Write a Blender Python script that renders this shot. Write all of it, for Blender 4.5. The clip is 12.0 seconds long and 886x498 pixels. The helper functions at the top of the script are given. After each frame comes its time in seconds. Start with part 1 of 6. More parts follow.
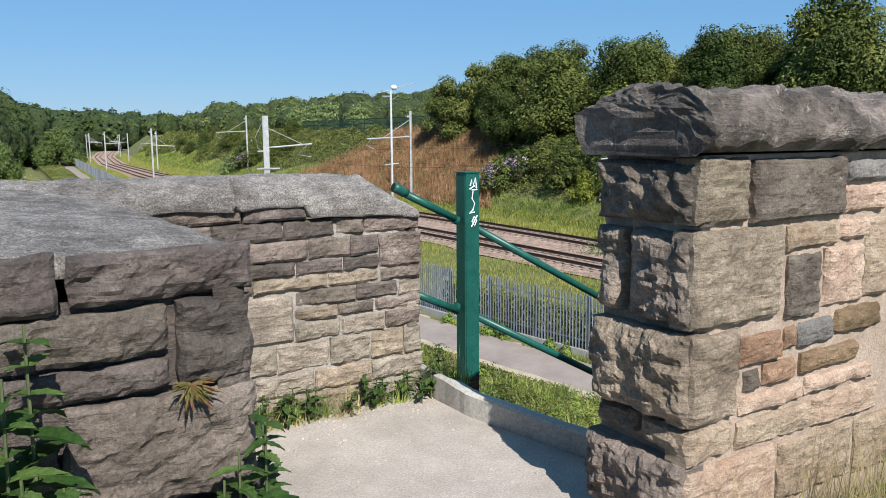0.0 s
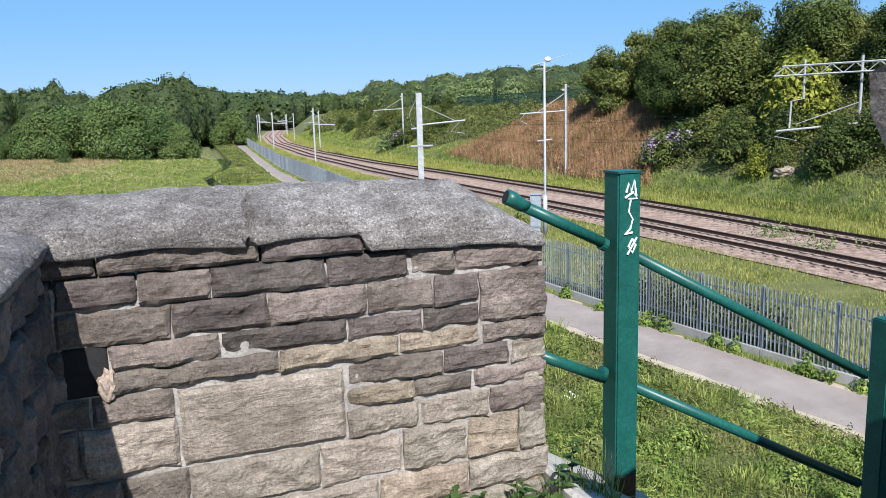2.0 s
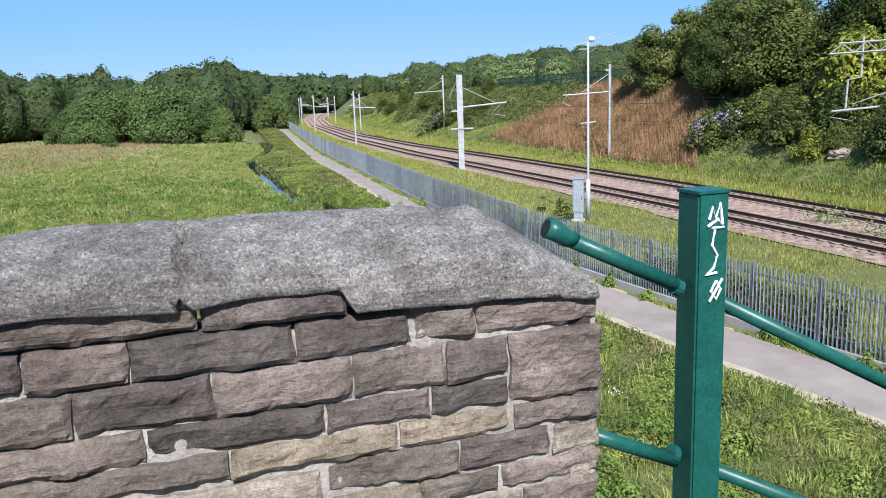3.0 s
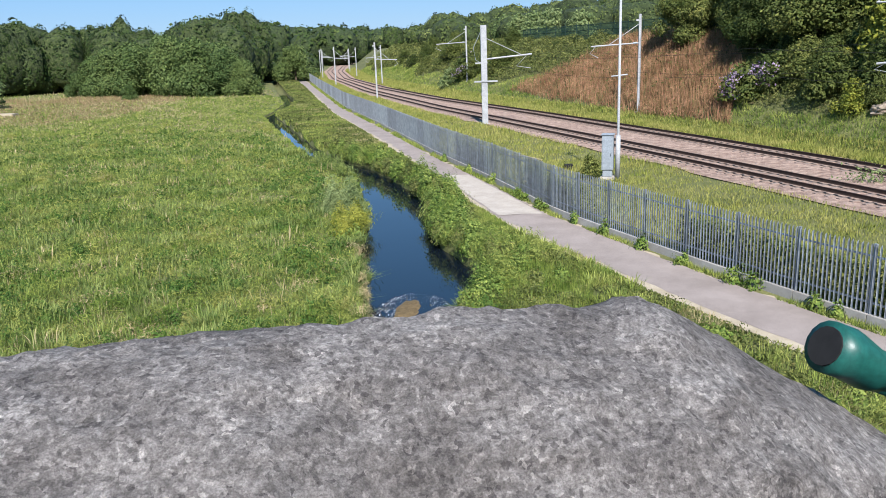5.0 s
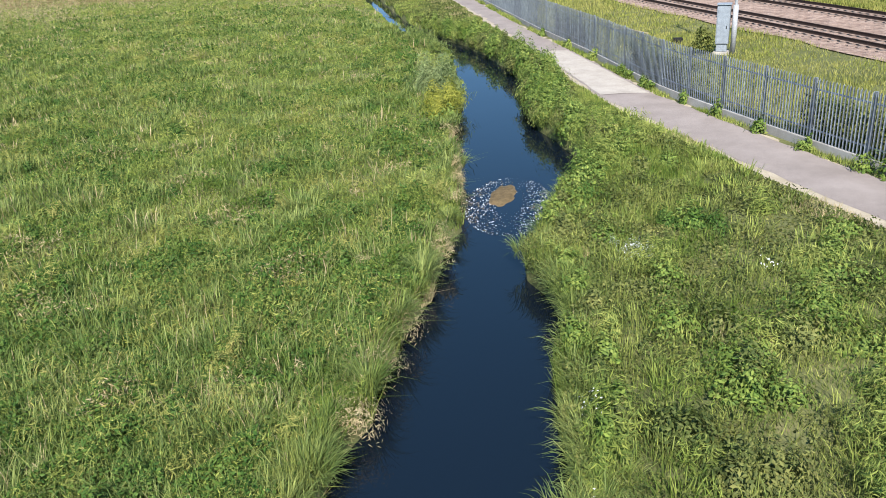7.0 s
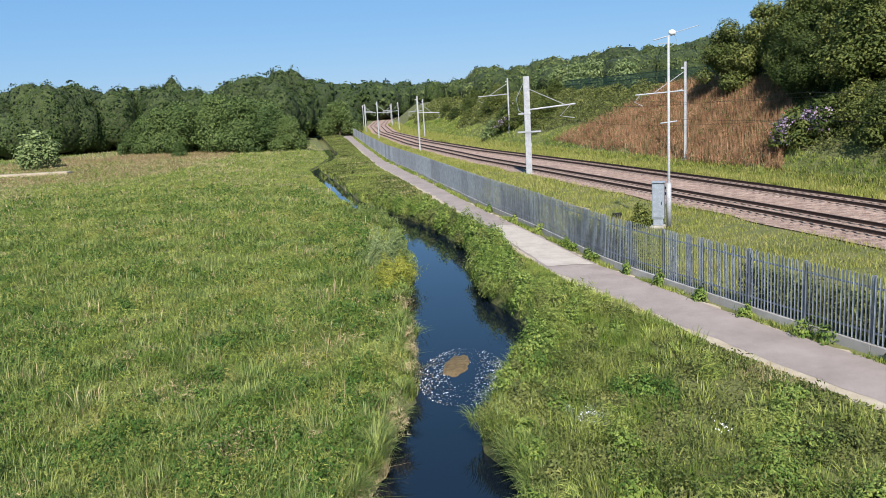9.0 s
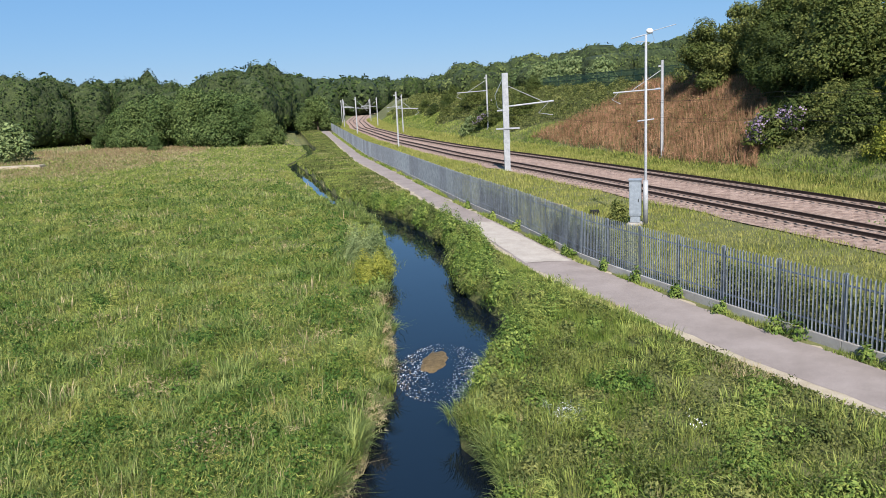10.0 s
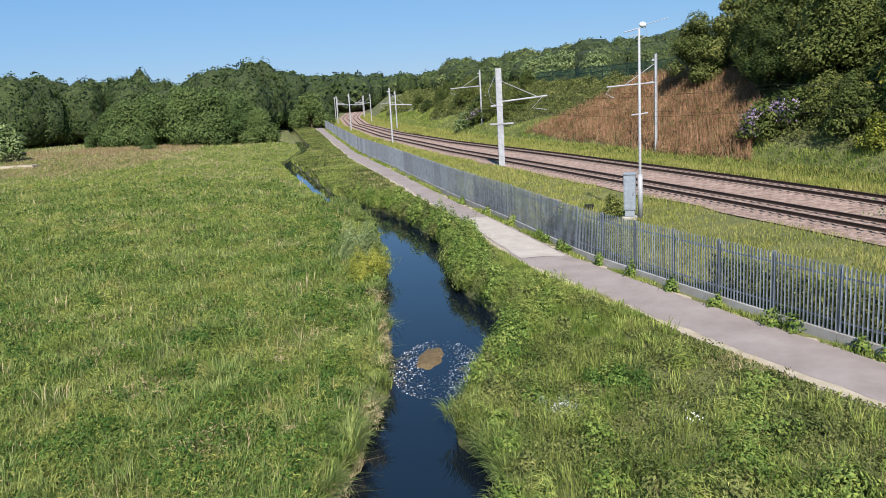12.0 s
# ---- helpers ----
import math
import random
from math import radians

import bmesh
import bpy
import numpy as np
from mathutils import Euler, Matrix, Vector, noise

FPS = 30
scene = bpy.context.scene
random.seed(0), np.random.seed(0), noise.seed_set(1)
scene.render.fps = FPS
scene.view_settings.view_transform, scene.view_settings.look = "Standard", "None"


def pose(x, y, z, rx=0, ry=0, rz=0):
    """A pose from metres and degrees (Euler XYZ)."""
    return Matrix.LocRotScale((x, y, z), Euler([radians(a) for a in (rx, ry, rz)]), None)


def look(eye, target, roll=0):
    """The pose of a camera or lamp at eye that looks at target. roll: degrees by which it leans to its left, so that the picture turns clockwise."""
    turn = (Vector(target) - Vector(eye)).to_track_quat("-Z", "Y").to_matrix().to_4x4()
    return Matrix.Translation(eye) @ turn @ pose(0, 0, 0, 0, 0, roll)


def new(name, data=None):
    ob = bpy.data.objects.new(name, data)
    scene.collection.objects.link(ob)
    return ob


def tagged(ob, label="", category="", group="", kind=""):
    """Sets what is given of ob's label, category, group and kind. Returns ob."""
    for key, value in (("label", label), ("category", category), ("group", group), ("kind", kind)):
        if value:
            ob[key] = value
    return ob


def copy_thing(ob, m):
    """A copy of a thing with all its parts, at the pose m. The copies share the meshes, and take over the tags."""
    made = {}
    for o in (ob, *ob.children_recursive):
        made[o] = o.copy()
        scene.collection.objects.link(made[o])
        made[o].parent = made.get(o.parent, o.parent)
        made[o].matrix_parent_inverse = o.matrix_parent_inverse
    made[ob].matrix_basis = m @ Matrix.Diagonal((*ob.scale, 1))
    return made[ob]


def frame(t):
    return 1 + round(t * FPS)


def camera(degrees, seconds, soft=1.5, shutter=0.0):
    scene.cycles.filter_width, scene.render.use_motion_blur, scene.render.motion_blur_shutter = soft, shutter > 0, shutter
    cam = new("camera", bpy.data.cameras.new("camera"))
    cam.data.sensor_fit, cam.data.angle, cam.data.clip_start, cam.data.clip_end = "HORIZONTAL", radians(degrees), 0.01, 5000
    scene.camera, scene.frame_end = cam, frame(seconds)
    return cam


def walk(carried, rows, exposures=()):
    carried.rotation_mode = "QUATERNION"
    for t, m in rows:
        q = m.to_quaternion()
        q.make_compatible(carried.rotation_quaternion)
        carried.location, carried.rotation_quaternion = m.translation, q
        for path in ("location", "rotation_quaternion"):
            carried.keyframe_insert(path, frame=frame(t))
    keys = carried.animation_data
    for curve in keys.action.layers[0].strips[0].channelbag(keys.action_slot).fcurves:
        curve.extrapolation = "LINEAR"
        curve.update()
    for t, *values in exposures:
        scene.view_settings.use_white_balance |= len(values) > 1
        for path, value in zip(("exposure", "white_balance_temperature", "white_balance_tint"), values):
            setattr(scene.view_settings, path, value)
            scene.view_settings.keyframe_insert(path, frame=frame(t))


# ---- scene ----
cam = camera(59.4, 12.0, soft=0.9)
PATH = [
    (0.0, pose(-0.371, -4.284, 7.394, 81.71, 0.41, -16.83)),
    (0.5, pose(-0.233, -3.955, 7.428, 81.25, 0.18, -16.39)),
    (1.0, pose(-0.097, -3.630, 7.405, 80.89, 0.95, -10.63)),
    (1.5, pose(0.046, -3.267, 7.418, 80.54, 0.92, -5.48)),
    (2.0, pose(0.121, -2.860, 7.421, 80.09, 1.62, -5.53)),
    (2.5, pose(0.223, -2.475, 7.417, 79.28, 1.72, -5.15)),
    (2.7, pose(0.257, -2.326, 7.457, 79.15, 2.08, -2.50)),
    (4.5, pose(0.225, -1.240, 7.495, 76.43, 2.30, -2.95)),
    (5.0, pose(0.200, -0.850, 7.440, 75.56, 2.08, -0.94)),
    (5.5, pose(0.116, -0.581, 7.430, 75.11, 3.22, -0.52)),
    (6.0, pose(0.066, -0.116, 7.334, 73.82, 3.66, 2.55)),
    (6.5, pose(0.051, 0.079, 7.311, 68.47, 3.36, 5.83)),
    (6.7, pose(0.051, 0.079, 7.311, 66.97, 3.26, 5.95)),
    (8.3, pose(0.036, 0.058, 7.295, 73.85, 5.30, 3.47)),
    (8.5, pose(0.008, -0.019, 7.291, 77.24, 4.67, 3.47)),
    (9.0, pose(-0.011, -0.047, 7.299, 79.47, 3.21, 2.00)),
    (9.5, pose(-0.004, -0.021, 7.296, 79.37, 2.91, 0.62)),
    (10.0, pose(-0.011, -0.061, 7.308, 79.10, 2.70, 0.46)),
    (10.5, pose(-0.009, 0.007, 7.275, 78.86, 2.86, 0.33)),
    (11.0, pose(0.008, 0.017, 7.270, 78.83, 2.96, 0.28)),
    (11.5, pose(-0.012, 0.003, 7.277, 78.75, 3.02, 0.06)),
    (12.0, pose(0.000, 0.000, 7.304, 78.78, 3.24, 0.00)),
]
walk(cam, PATH, exposures=((0.0, 0.74, 6500, 10), (1.5, 0.78, 6400, 11), (2.0, 0.92, 6150, 12), (2.5, 0.94, 6100, 12), (4.5, 0.92, 6250, 14), (5.5, 0.88, 6350, 14), (6.0, 0.86, 6400, 13), (6.5, 1.0, 6400, 13), (8.5, 1.0, 6400, 13), (9.0, 0.78, 6450, 14), (10.0, 0.74, 6450, 15), (12.0, 0.74, 6450, 15)))

# ---- world and sun ----
world = bpy.data.worlds.new("world")
scene.world = world
world.use_nodes = True
wn = world.node_tree
sky = wn.nodes.new("ShaderNodeTexSky")
sky.sky_type = "NISHITA"
sky.sun_disc = False
sky.sun_elevation = radians(43.5)
sky.sun_rotation = radians(175)
sky.air_density = 1.0
sky.dust_density = 0.1
sky.ozone_density = 3.0
tone = wn.nodes.new("ShaderNodeMix")
tone.data_type = "RGBA"
tone.inputs[0].default_value = 0.6
wn.links.new(sky.outputs[0], tone.inputs[6])
tone.inputs[7].default_value = (1.55, 4.85, 9.5, 1)
wn.links.new(tone.outputs[2], wn.nodes["Background"].inputs[0])
wn.nodes["Background"].inputs[1].default_value = 0.055
sun_data = bpy.data.lights.new("sun", "SUN")
sun_data.energy = 5.0
sun_data.angle = radians(0.5)
sun_data.color = (1.0, 0.965, 0.91)
sun = new("sun", sun_data)
sun.matrix_world = look((0, 0, 60), (-5.8, 63.2, 0))


# ---- materials ----
def mat(name, c1, c2, scale=8.0, rough=0.85, bump=0.3, fine=60.0, c3=None, spot=0.0, metal=0.0, island=0.0, obj=0.0, bump_d=0.01, translucent=0.0, stretch=None):
    """A two-scale procedural surface: colour from two noises, optional spots, bump, and variation by island or object."""
    m = bpy.data.materials.new(name)
    m.use_nodes = True
    nt = m.node_tree
    N, K = nt.nodes, nt.links
    b = N["Principled BSDF"]
    tc = N.new("ShaderNodeNewGeometry")
    src = tc.outputs["Position"]
    if stretch:
        mp = N.new("ShaderNodeMapping")
        mp.inputs["Scale"].default_value = stretch
        K.new(src, mp.inputs["Vector"])
        src = mp.outputs[0]
    n1 = N.new("ShaderNodeTexNoise")
    n1.inputs["Scale"].default_value = scale
    n1.inputs["Detail"].default_value = 6
    n1.inputs["Roughness"].default_value = 0.65
    K.new(src, n1.inputs["Vector"])
    n2 = N.new("ShaderNodeTexNoise")
    n2.inputs["Scale"].default_value = fine
    n2.inputs["Detail"].default_value = 5
    n2.inputs["Roughness"].default_value = 0.7
    K.new(src, n2.inputs["Vector"])
    r1 = N.new("ShaderNodeValToRGB")
    r1.color_ramp.elements[0].position, r1.color_ramp.elements[1].position = 0.35, 0.65
    r1.color_ramp.elements[0].color, r1.color_ramp.elements[1].color = (*c1, 1), (*c2, 1)
    K.new(n1.outputs[0], r1.inputs[0])
    col = r1.outputs[0]
    mx = N.new("ShaderNodeMix")
    mx.data_type, mx.blend_type = "RGBA", "OVERLAY"
    mx.inputs[0].default_value = 0.75
    K.new(col, mx.inputs[6])
    K.new(n2.outputs[0], mx.inputs[7])
    col = mx.outputs[2]
    if c3:
        n3 = N.new("ShaderNodeTexNoise")
        n3.inputs["Scale"].default_value = scale * 3.1
        n3.inputs["Detail"].default_value = 7
        n3.inputs["Roughness"].default_value = 0.75
        K.new(src, n3.inputs["Vector"])
        r3 = N.new("ShaderNodeValToRGB")
        r3.color_ramp.elements[0].position, r3.color_ramp.elements[1].position = 0.62 - spot * 0.2, 0.70 - spot * 0.2
        K.new(n3.outputs[0], r3.inputs[0])
        m3 = N.new("ShaderNodeMix")
        m3.data_type = "RGBA"
        K.new(r3.outputs[0], m3.inputs[0])
        K.new(col, m3.inputs[6])
        m3.inputs[7].default_value = (*c3, 1)
        col = m3.outputs[2]
    vary = []
    if island:
        vary.append((tc.outputs["Random Per Island"], island))
    if obj:
        oi = N.new("ShaderNodeObjectInfo")
        vary.append((oi.outputs["Random"], obj))
    for out, amount in vary:
        hs = N.new("ShaderNodeHueSaturation")
        mr = N.new("ShaderNodeMapRange")
        mr.inputs[3].default_value, mr.inputs[4].default_value = 1 - amount, 1 + amount
        K.new(out, mr.inputs[0])
        K.new(mr.outputs[0], hs.inputs["Value"])
        mh = N.new("ShaderNodeMapRange")
        mh.inputs[3].default_value, mh.inputs[4].default_value = 0.5 + amount * 0.05, 0.5 - amount * 0.06
        K.new(out, mh.inputs[0])
        K.new(mh.outputs[0], hs.inputs["Hue"])
        K.new(col, hs.inputs["Color"])
        col = hs.outputs[0]
    K.new(col, b.inputs["Base Color"])
    b.inputs["Roughness"].default_value = rough
    b.inputs["Metallic"].default_value = metal
    b.inputs["Specular IOR Level"].default_value = 0.1 if translucent else 0.3
    if bump:
        bp = N.new("ShaderNodeBump")
        bp.inputs["Strength"].default_value = bump
        bp.inputs["Distance"].default_value = bump_d
        ad = N.new("ShaderNodeMath")
        ad.operation = "MULTIPLY_ADD"
        K.new(n1.outputs[0], ad.inputs[0])
        ad.inputs[1].default_value = 1.2
        K.new(n2.outputs[0], ad.inputs[2])
        K.new(ad.outputs[0], bp.inputs["Height"])
        K.new(bp.outputs[0], b.inputs["Normal"])
    if translucent:
        tl = N.new("ShaderNodeBsdfTranslucent")
        K.new(col, tl.inputs[0])
        ms = N.new("ShaderNodeMixShader")
        ms.inputs[0].default_value = translucent
        K.new(b.outputs[0], ms.inputs[1])
        K.new(tl.outputs[0], ms.inputs[2])
        K.new(ms.outputs[0], N["Material Output"].inputs[0])
    return m


def stone_mat(name, *args, grain_scale=38.0, grain_mix=0.6, warmth=1.04, lichen=0.66, relief=0.012, soot=0.5, **kw):
    """A rock surface: as mat(), with bedding, pits, broad soot stains, fine speckle and lichen."""
    warm = lambda c: (c[0] * warmth, c[1], c[2] * (1.3 - 0.3 * warmth))
    args = tuple(warm(q) if isinstance(q, tuple) else q for q in args)
    m = mat(name, *args, **kw)
    N, K = m.node_tree.nodes, m.node_tree.links
    bp = [n for n in N if n.type == "BUMP"][0]
    pos = [n for n in N if n.type == "NEW_GEOMETRY"][0].outputs["Position"]
    base = N["Principled BSDF"].inputs["Base Color"]

    def field(scale, detail, rough, warp=0.0, squash=None):
        src = pos
        if squash:
            mp = N.new("ShaderNodeMapping")
            mp.inputs["Scale"].default_value = squash
            K.new(pos, mp.inputs["Vector"])
            src = mp.outputs[0]
        q = N.new("ShaderNodeTexNoise")
        q.inputs["Scale"].default_value = scale
        q.inputs["Detail"].default_value = detail
        q.inputs["Roughness"].default_value = rough
        q.inputs["Distortion"].default_value = warp
        K.new(src, q.inputs["Vector"])
        return q.outputs[0]

    def ramp(src, p0, p1, c0, c1):
        r = N.new("ShaderNodeValToRGB")
        r.color_ramp.elements[0].position, r.color_ramp.elements[1].position = p0, p1
        r.color_ramp.elements[0].color, r.color_ramp.elements[1].color = (*c0, 1), (*c1, 1)
        K.new(src, r.inputs[0])
        return r.outputs[0]

    def tint(src, amount):
        mg = N.new("ShaderNodeMix")
        mg.data_type, mg.blend_type = "RGBA", "MULTIPLY"
        mg.inputs[0].default_value = amount
        K.new(base.links[0].from_socket, mg.inputs[6])
        K.new(src, mg.inputs[7])
        K.new(mg.outputs[2], base)

    grain = field(grain_scale, 12, 0.72, 0.3)
    bed = field(9.0, 8, 0.68, 0.5, (1.0, 1.0, 4.5))
    speck = field(grain_scale * 7, 3, 0.6)
    tint(ramp(grain, 0.34, 0.64, (0.62, 0.61, 0.60), (1.22, 1.21, 1.20)), grain_mix)
    tint(ramp(bed, 0.36, 0.62, (0.66, 0.64, 0.62), (1.16, 1.15, 1.13)), grain_mix)
    tint(ramp(speck, 0.36, 0.62, (0.72, 0.71, 0.70), (1.2, 1.2, 1.19)), grain_mix)
    tint(ramp(field(2.6, 6, 0.6, 0.4), 0.36, 0.56, (0.45, 0.43, 0.42), (1.1, 1.1, 1.1)), soot)
    crust = field(15, 11, 0.74, 0.5)
    ml = N.new("ShaderNodeMix")
    ml.data_type = "RGBA"
    K.new(ramp(crust, lichen, lichen + 0.035, (0, 0, 0), (0.7, 0.7, 0.7)), ml.inputs[0])
    K.new(base.links[0].from_socket, ml.inputs[6])
    ml.inputs[7].default_value = (0.47, 0.44, 0.39, 1)
    K.new(ml.outputs[2], base)
    ad = N.new("ShaderNodeMath")
    ad.operation = "MULTIPLY_ADD"
    K.new(bed, ad.inputs[0])
    ad.inputs[1].default_value = 1.4
    K.new(grain, ad.inputs[2])
    b2 = N.new("ShaderNodeBump")
    b2.inputs["Strength"].default_value = 1.0
    b2.inputs["Distance"].default_value = relief
    K.new(ad.outputs[0], b2.inputs["Height"])
    K.new(bp.outputs[0], b2.inputs["Normal"])
    K.new(b2.outputs[0], N["Principled BSDF"].inputs["Normal"])
    return m


def plain(name, c, rough=0.5, metal=0.0, wear=0.25):
    return mat(name, tuple(v * (1 - wear) for v in c), c, 6.0, rough, 0.08, 45.0, metal=metal, bump_d=0.003)


M_GROUND = mat("meadow_soil", (0.075, 0.085, 0.025), (0.14, 0.14, 0.05), 0.35, 0.95, 0.6, 7.0, c3=(0.20, 0.16, 0.08), spot=0.1, bump_d=0.08)
M_GRASS = mat("grass_blades", (0.096, 0.158, 0.025), (0.272, 0.308, 0.083), 0.45, 0.65, 0, 2.2, c3=(0.32, 0.28, 0.13), spot=-0.10, island=0.42, translucent=0.25)
M_HERB = mat("herb_leaves", (0.074, 0.135, 0.022), (0.190, 0.248, 0.058), 0.9, 0.55, 0, 3.0, island=0.42, translucent=0.22)
M_DRY = mat("dry_grass", (0.32, 0.26, 0.13), (0.42, 0.36, 0.2), 2.0, 0.8, 0, 9.0, island=0.3, translucent=0.2)
M_VERGE = mat("verge_grass", (0.185, 0.218, 0.044), (0.315, 0.305, 0.092), 0.6, 0.7, 0, 4.0, island=0.3, translucent=0.25)
M_BRACKEN = mat("dead_bracken", (0.165, 0.094, 0.046), (0.37, 0.230, 0.122), 0.45, 0.85, 0, 2.5, island=0.4, c3=(0.13, 0.15, 0.05), spot=-0.05, translucent=0.15)
M_LEAF = mat("tree_leaves", (0.042, 0.066, 0.015), (0.098, 0.122, 0.032), 0.35, 0.55, 0, 1.5, island=0.4, obj=0.35, translucent=0.2)
M_WILLOW = mat("willow_leaves", (0.060, 0.098, 0.026), (0.105, 0.150, 0.048), 0.3, 0.55, 0, 1.5, island=0.35, obj=0.2, translucent=0.2)
M_LEAF2 = mat("pale_leaves", (0.10, 0.15, 0.05), (0.17, 0.22, 0.09), 0.5, 0.5, 0, 2.0, island=0.35, obj=0.2, translucent=0.25)
M_LEAF3 = mat("yellow_leaves", (0.15, 0.18, 0.025), (0.27, 0.28, 0.05), 0.6, 0.5, 0, 2.0, island=0.35, translucent=0.25)
M_BRAMBLE = mat("bramble_leaves", (0.060, 0.085, 0.022), (0.165, 0.178, 0.055), 0.8, 0.6, 0, 3.0, island=0.42, c3=(0.22, 0.18, 0.09), spot=-0.15, translucent=0.2)
M_DOCK = mat("dock_leaves", (0.040, 0.092, 0.016), (0.085, 0.145, 0.030), 1.2, 0.55, 0, 4.0, island=0.35, translucent=0.2)
M_OLIVE = mat("olive_leaves", (0.075, 0.098, 0.022), (0.165, 0.185, 0.052), 0.4, 0.55, 0, 1.6, island=0.4, obj=0.25, translucent=0.22)
M_GREYLEAF = mat("grey_leaves", (0.20, 0.24, 0.16), (0.34, 0.37, 0.29), 2.0, 0.6, 0, 6.0, island=0.35, translucent=0.2)
M_SEDGE = mat("sedge_blades", (0.092, 0.145, 0.030), (0.205, 0.250, 0.078), 0.8, 0.5, 0, 4.0, island=0.4, translucent=0.25)
M_SORREL = mat("sorrel_heads", (0.185, 0.135, 0.065), (0.310, 0.235, 0.125), 0.4, 0.8, 0, 3.0, island=0.35, translucent=0.2)
M_SILT = mat("algae_silt", (0.088, 0.060, 0.026), (0.16, 0.112, 0.052), 5.0, 0.95, 0.8, 30.0, bump_d=0.03)
# darker than the leaves: the shade inside the crowns is in this colour
M_CROWN_SHADE = mat("crown_shade", (0.014, 0.024, 0.007), (0.066, 0.092, 0.028), 0.9, 0.8, 1.0, 2.6, obj=0.2, bump_d=0.5)
M_LILAC = mat("lilac_flowers", (0.22, 0.15, 0.23), (0.40, 0.31, 0.41), 3.0, 0.6, 0, 9.0, island=0.4, translucent=0.2)
M_WOODS2 = mat("dark_far_leaves", (0.026, 0.046, 0.012), (0.060, 0.090, 0.026), 0.05, 0.6, 0, 0.25, island=0.4, translucent=0.15)
M_WOODS = mat("far_leaves", (0.040, 0.068, 0.018), (0.130, 0.158, 0.052), 0.05, 0.6, 0, 0.25, island=0.35, translucent=0.15)
M_BARK = mat("bark", (0.06, 0.045, 0.03), (0.13, 0.10, 0.07), 6.0, 0.9, 0.6, 40.0)
M_PATH = mat("worn_tarmac", (0.205, 0.170, 0.148), (0.275, 0.232, 0.205), 0.6, 0.9, 0.25, 70.0, c3=(0.30, 0.26, 0.22), spot=-0.2)
M_PATCH = mat("pale_concrete_patch", (0.32, 0.280, 0.235), (0.40, 0.355, 0.30), 1.2, 0.9, 0.2, 60.0)
M_EARTH = mat("path_edge_dust", (0.30, 0.25, 0.17), (0.40, 0.34, 0.25), 1.5, 0.95, 0.4, 50.0)
M_CONC = mat("plinth_concrete", (0.30, 0.28, 0.25), (0.40, 0.38, 0.34), 1.6, 0.9, 0.2, 60.0, obj=0.08)
M_GALV = mat("galvanised_steel", (0.20, 0.225, 0.25), (0.31, 0.34, 0.37), 3.0, 0.55, 0.05, 40.0, metal=0.35, obj=0.2)
M_MAST = mat("mast_steel", (0.27, 0.28, 0.285), (0.37, 0.38, 0.385), 1.5, 0.6, 0.05, 20.0, metal=0.1)
M_BALLAST = mat("ballast", (0.20, 0.130, 0.098), (0.41, 0.295, 0.228), 2.2, 0.95, 1.0, 4.5, c3=(0.54, 0.44, 0.37), spot=0.0, bump_d=0.12)
M_RAIL = mat("rusty_rail", (0.030, 0.018, 0.013), (0.055, 0.032, 0.022), 4.0, 0.7, 0.1, 30.0)
M_SLEEPER = mat("sleeper_concrete", (0.17, 0.125, 0.10), (0.25, 0.195, 0.165), 2.0, 0.9, 0.3, 30.0)
M_GREEN = mat("green_paint", (0.008, 0.062, 0.050), (0.012, 0.082, 0.066), 9.0, 0.38, 0.12, 90.0, c3=(0.03, 0.13, 0.11), spot=-0.4, bump_d=0.002)
M_DARKGREEN = mat("dark_green_wire", (0.010, 0.032, 0.022), (0.016, 0.045, 0.030), 4.0, 0.6, 0, 30.0)
M_WHITE = plain("white_spray", (0.8, 0.8, 0.8), 0.6)
M_RUST = plain("rust", (0.16, 0.06, 0.03), 0.9)
# black of wires, handle and box; also painted darkness inside two holes
M_BLACK = plain("black_and_hole_shade", (0.015, 0.015, 0.015), 0.9)
M_GREY = plain("grey_paint", (0.27, 0.305, 0.335), 0.5)
M_COPE = stone_mat("coping_concrete", (0.195, 0.180, 0.171), (0.385, 0.362, 0.346), 7.0, 0.92, 0.9, 170.0, c3=(0.48, 0.46, 0.44), spot=-0.10, bump_d=0.008, grain_scale=85.0, grain_mix=1.0, warmth=0.985, relief=0.012, soot=0.45, lichen=0.645)
cn, cl = M_COPE.node_tree.nodes, M_COPE.node_tree.links
chip = cn.new("ShaderNodeTexVoronoi")
chip.inputs["Scale"].default_value = 230
geo_c = [q for q in cn if q.type == "NEW_GEOMETRY"][0]
warp = cn.new("ShaderNodeTexNoise")
warp.inputs["Scale"].default_value = 60
warp.inputs["Detail"].default_value = 4
cl.new(geo_c.outputs["Position"], warp.inputs["Vector"])
wadd = cn.new("ShaderNodeVectorMath")
wadd.operation = "MULTIPLY_ADD"
cl.new(warp.outputs["Color"], wadd.inputs[0])
wadd.inputs[1].default_value = (0.02, 0.02, 0.02)
cl.new(geo_c.outputs["Position"], wadd.inputs[2])
cl.new(wadd.outputs[0], chip.inputs["Vector"])
grey = cn.new("ShaderNodeRGBToBW")
cl.new(chip.outputs["Color"], grey.inputs[0])
cr = cn.new("ShaderNodeValToRGB")
cr.color_ramp.elements[0].position, cr.color_ramp.elements[1].position = 0.16, 0.90
cr.color_ramp.elements[0].color, cr.color_ramp.elements[1].color = (0.16, 0.15, 0.16, 1), (0.97, 0.96, 0.95, 1)
for stop, v in ((0.30, 0.44), (0.74, 0.58)):
    cr.color_ramp.elements.new(stop).color = (v, v * 0.99, v * 0.99, 1)
cl.new(grey.outputs[0], cr.inputs[0])
cm = cn.new("ShaderNodeMix")
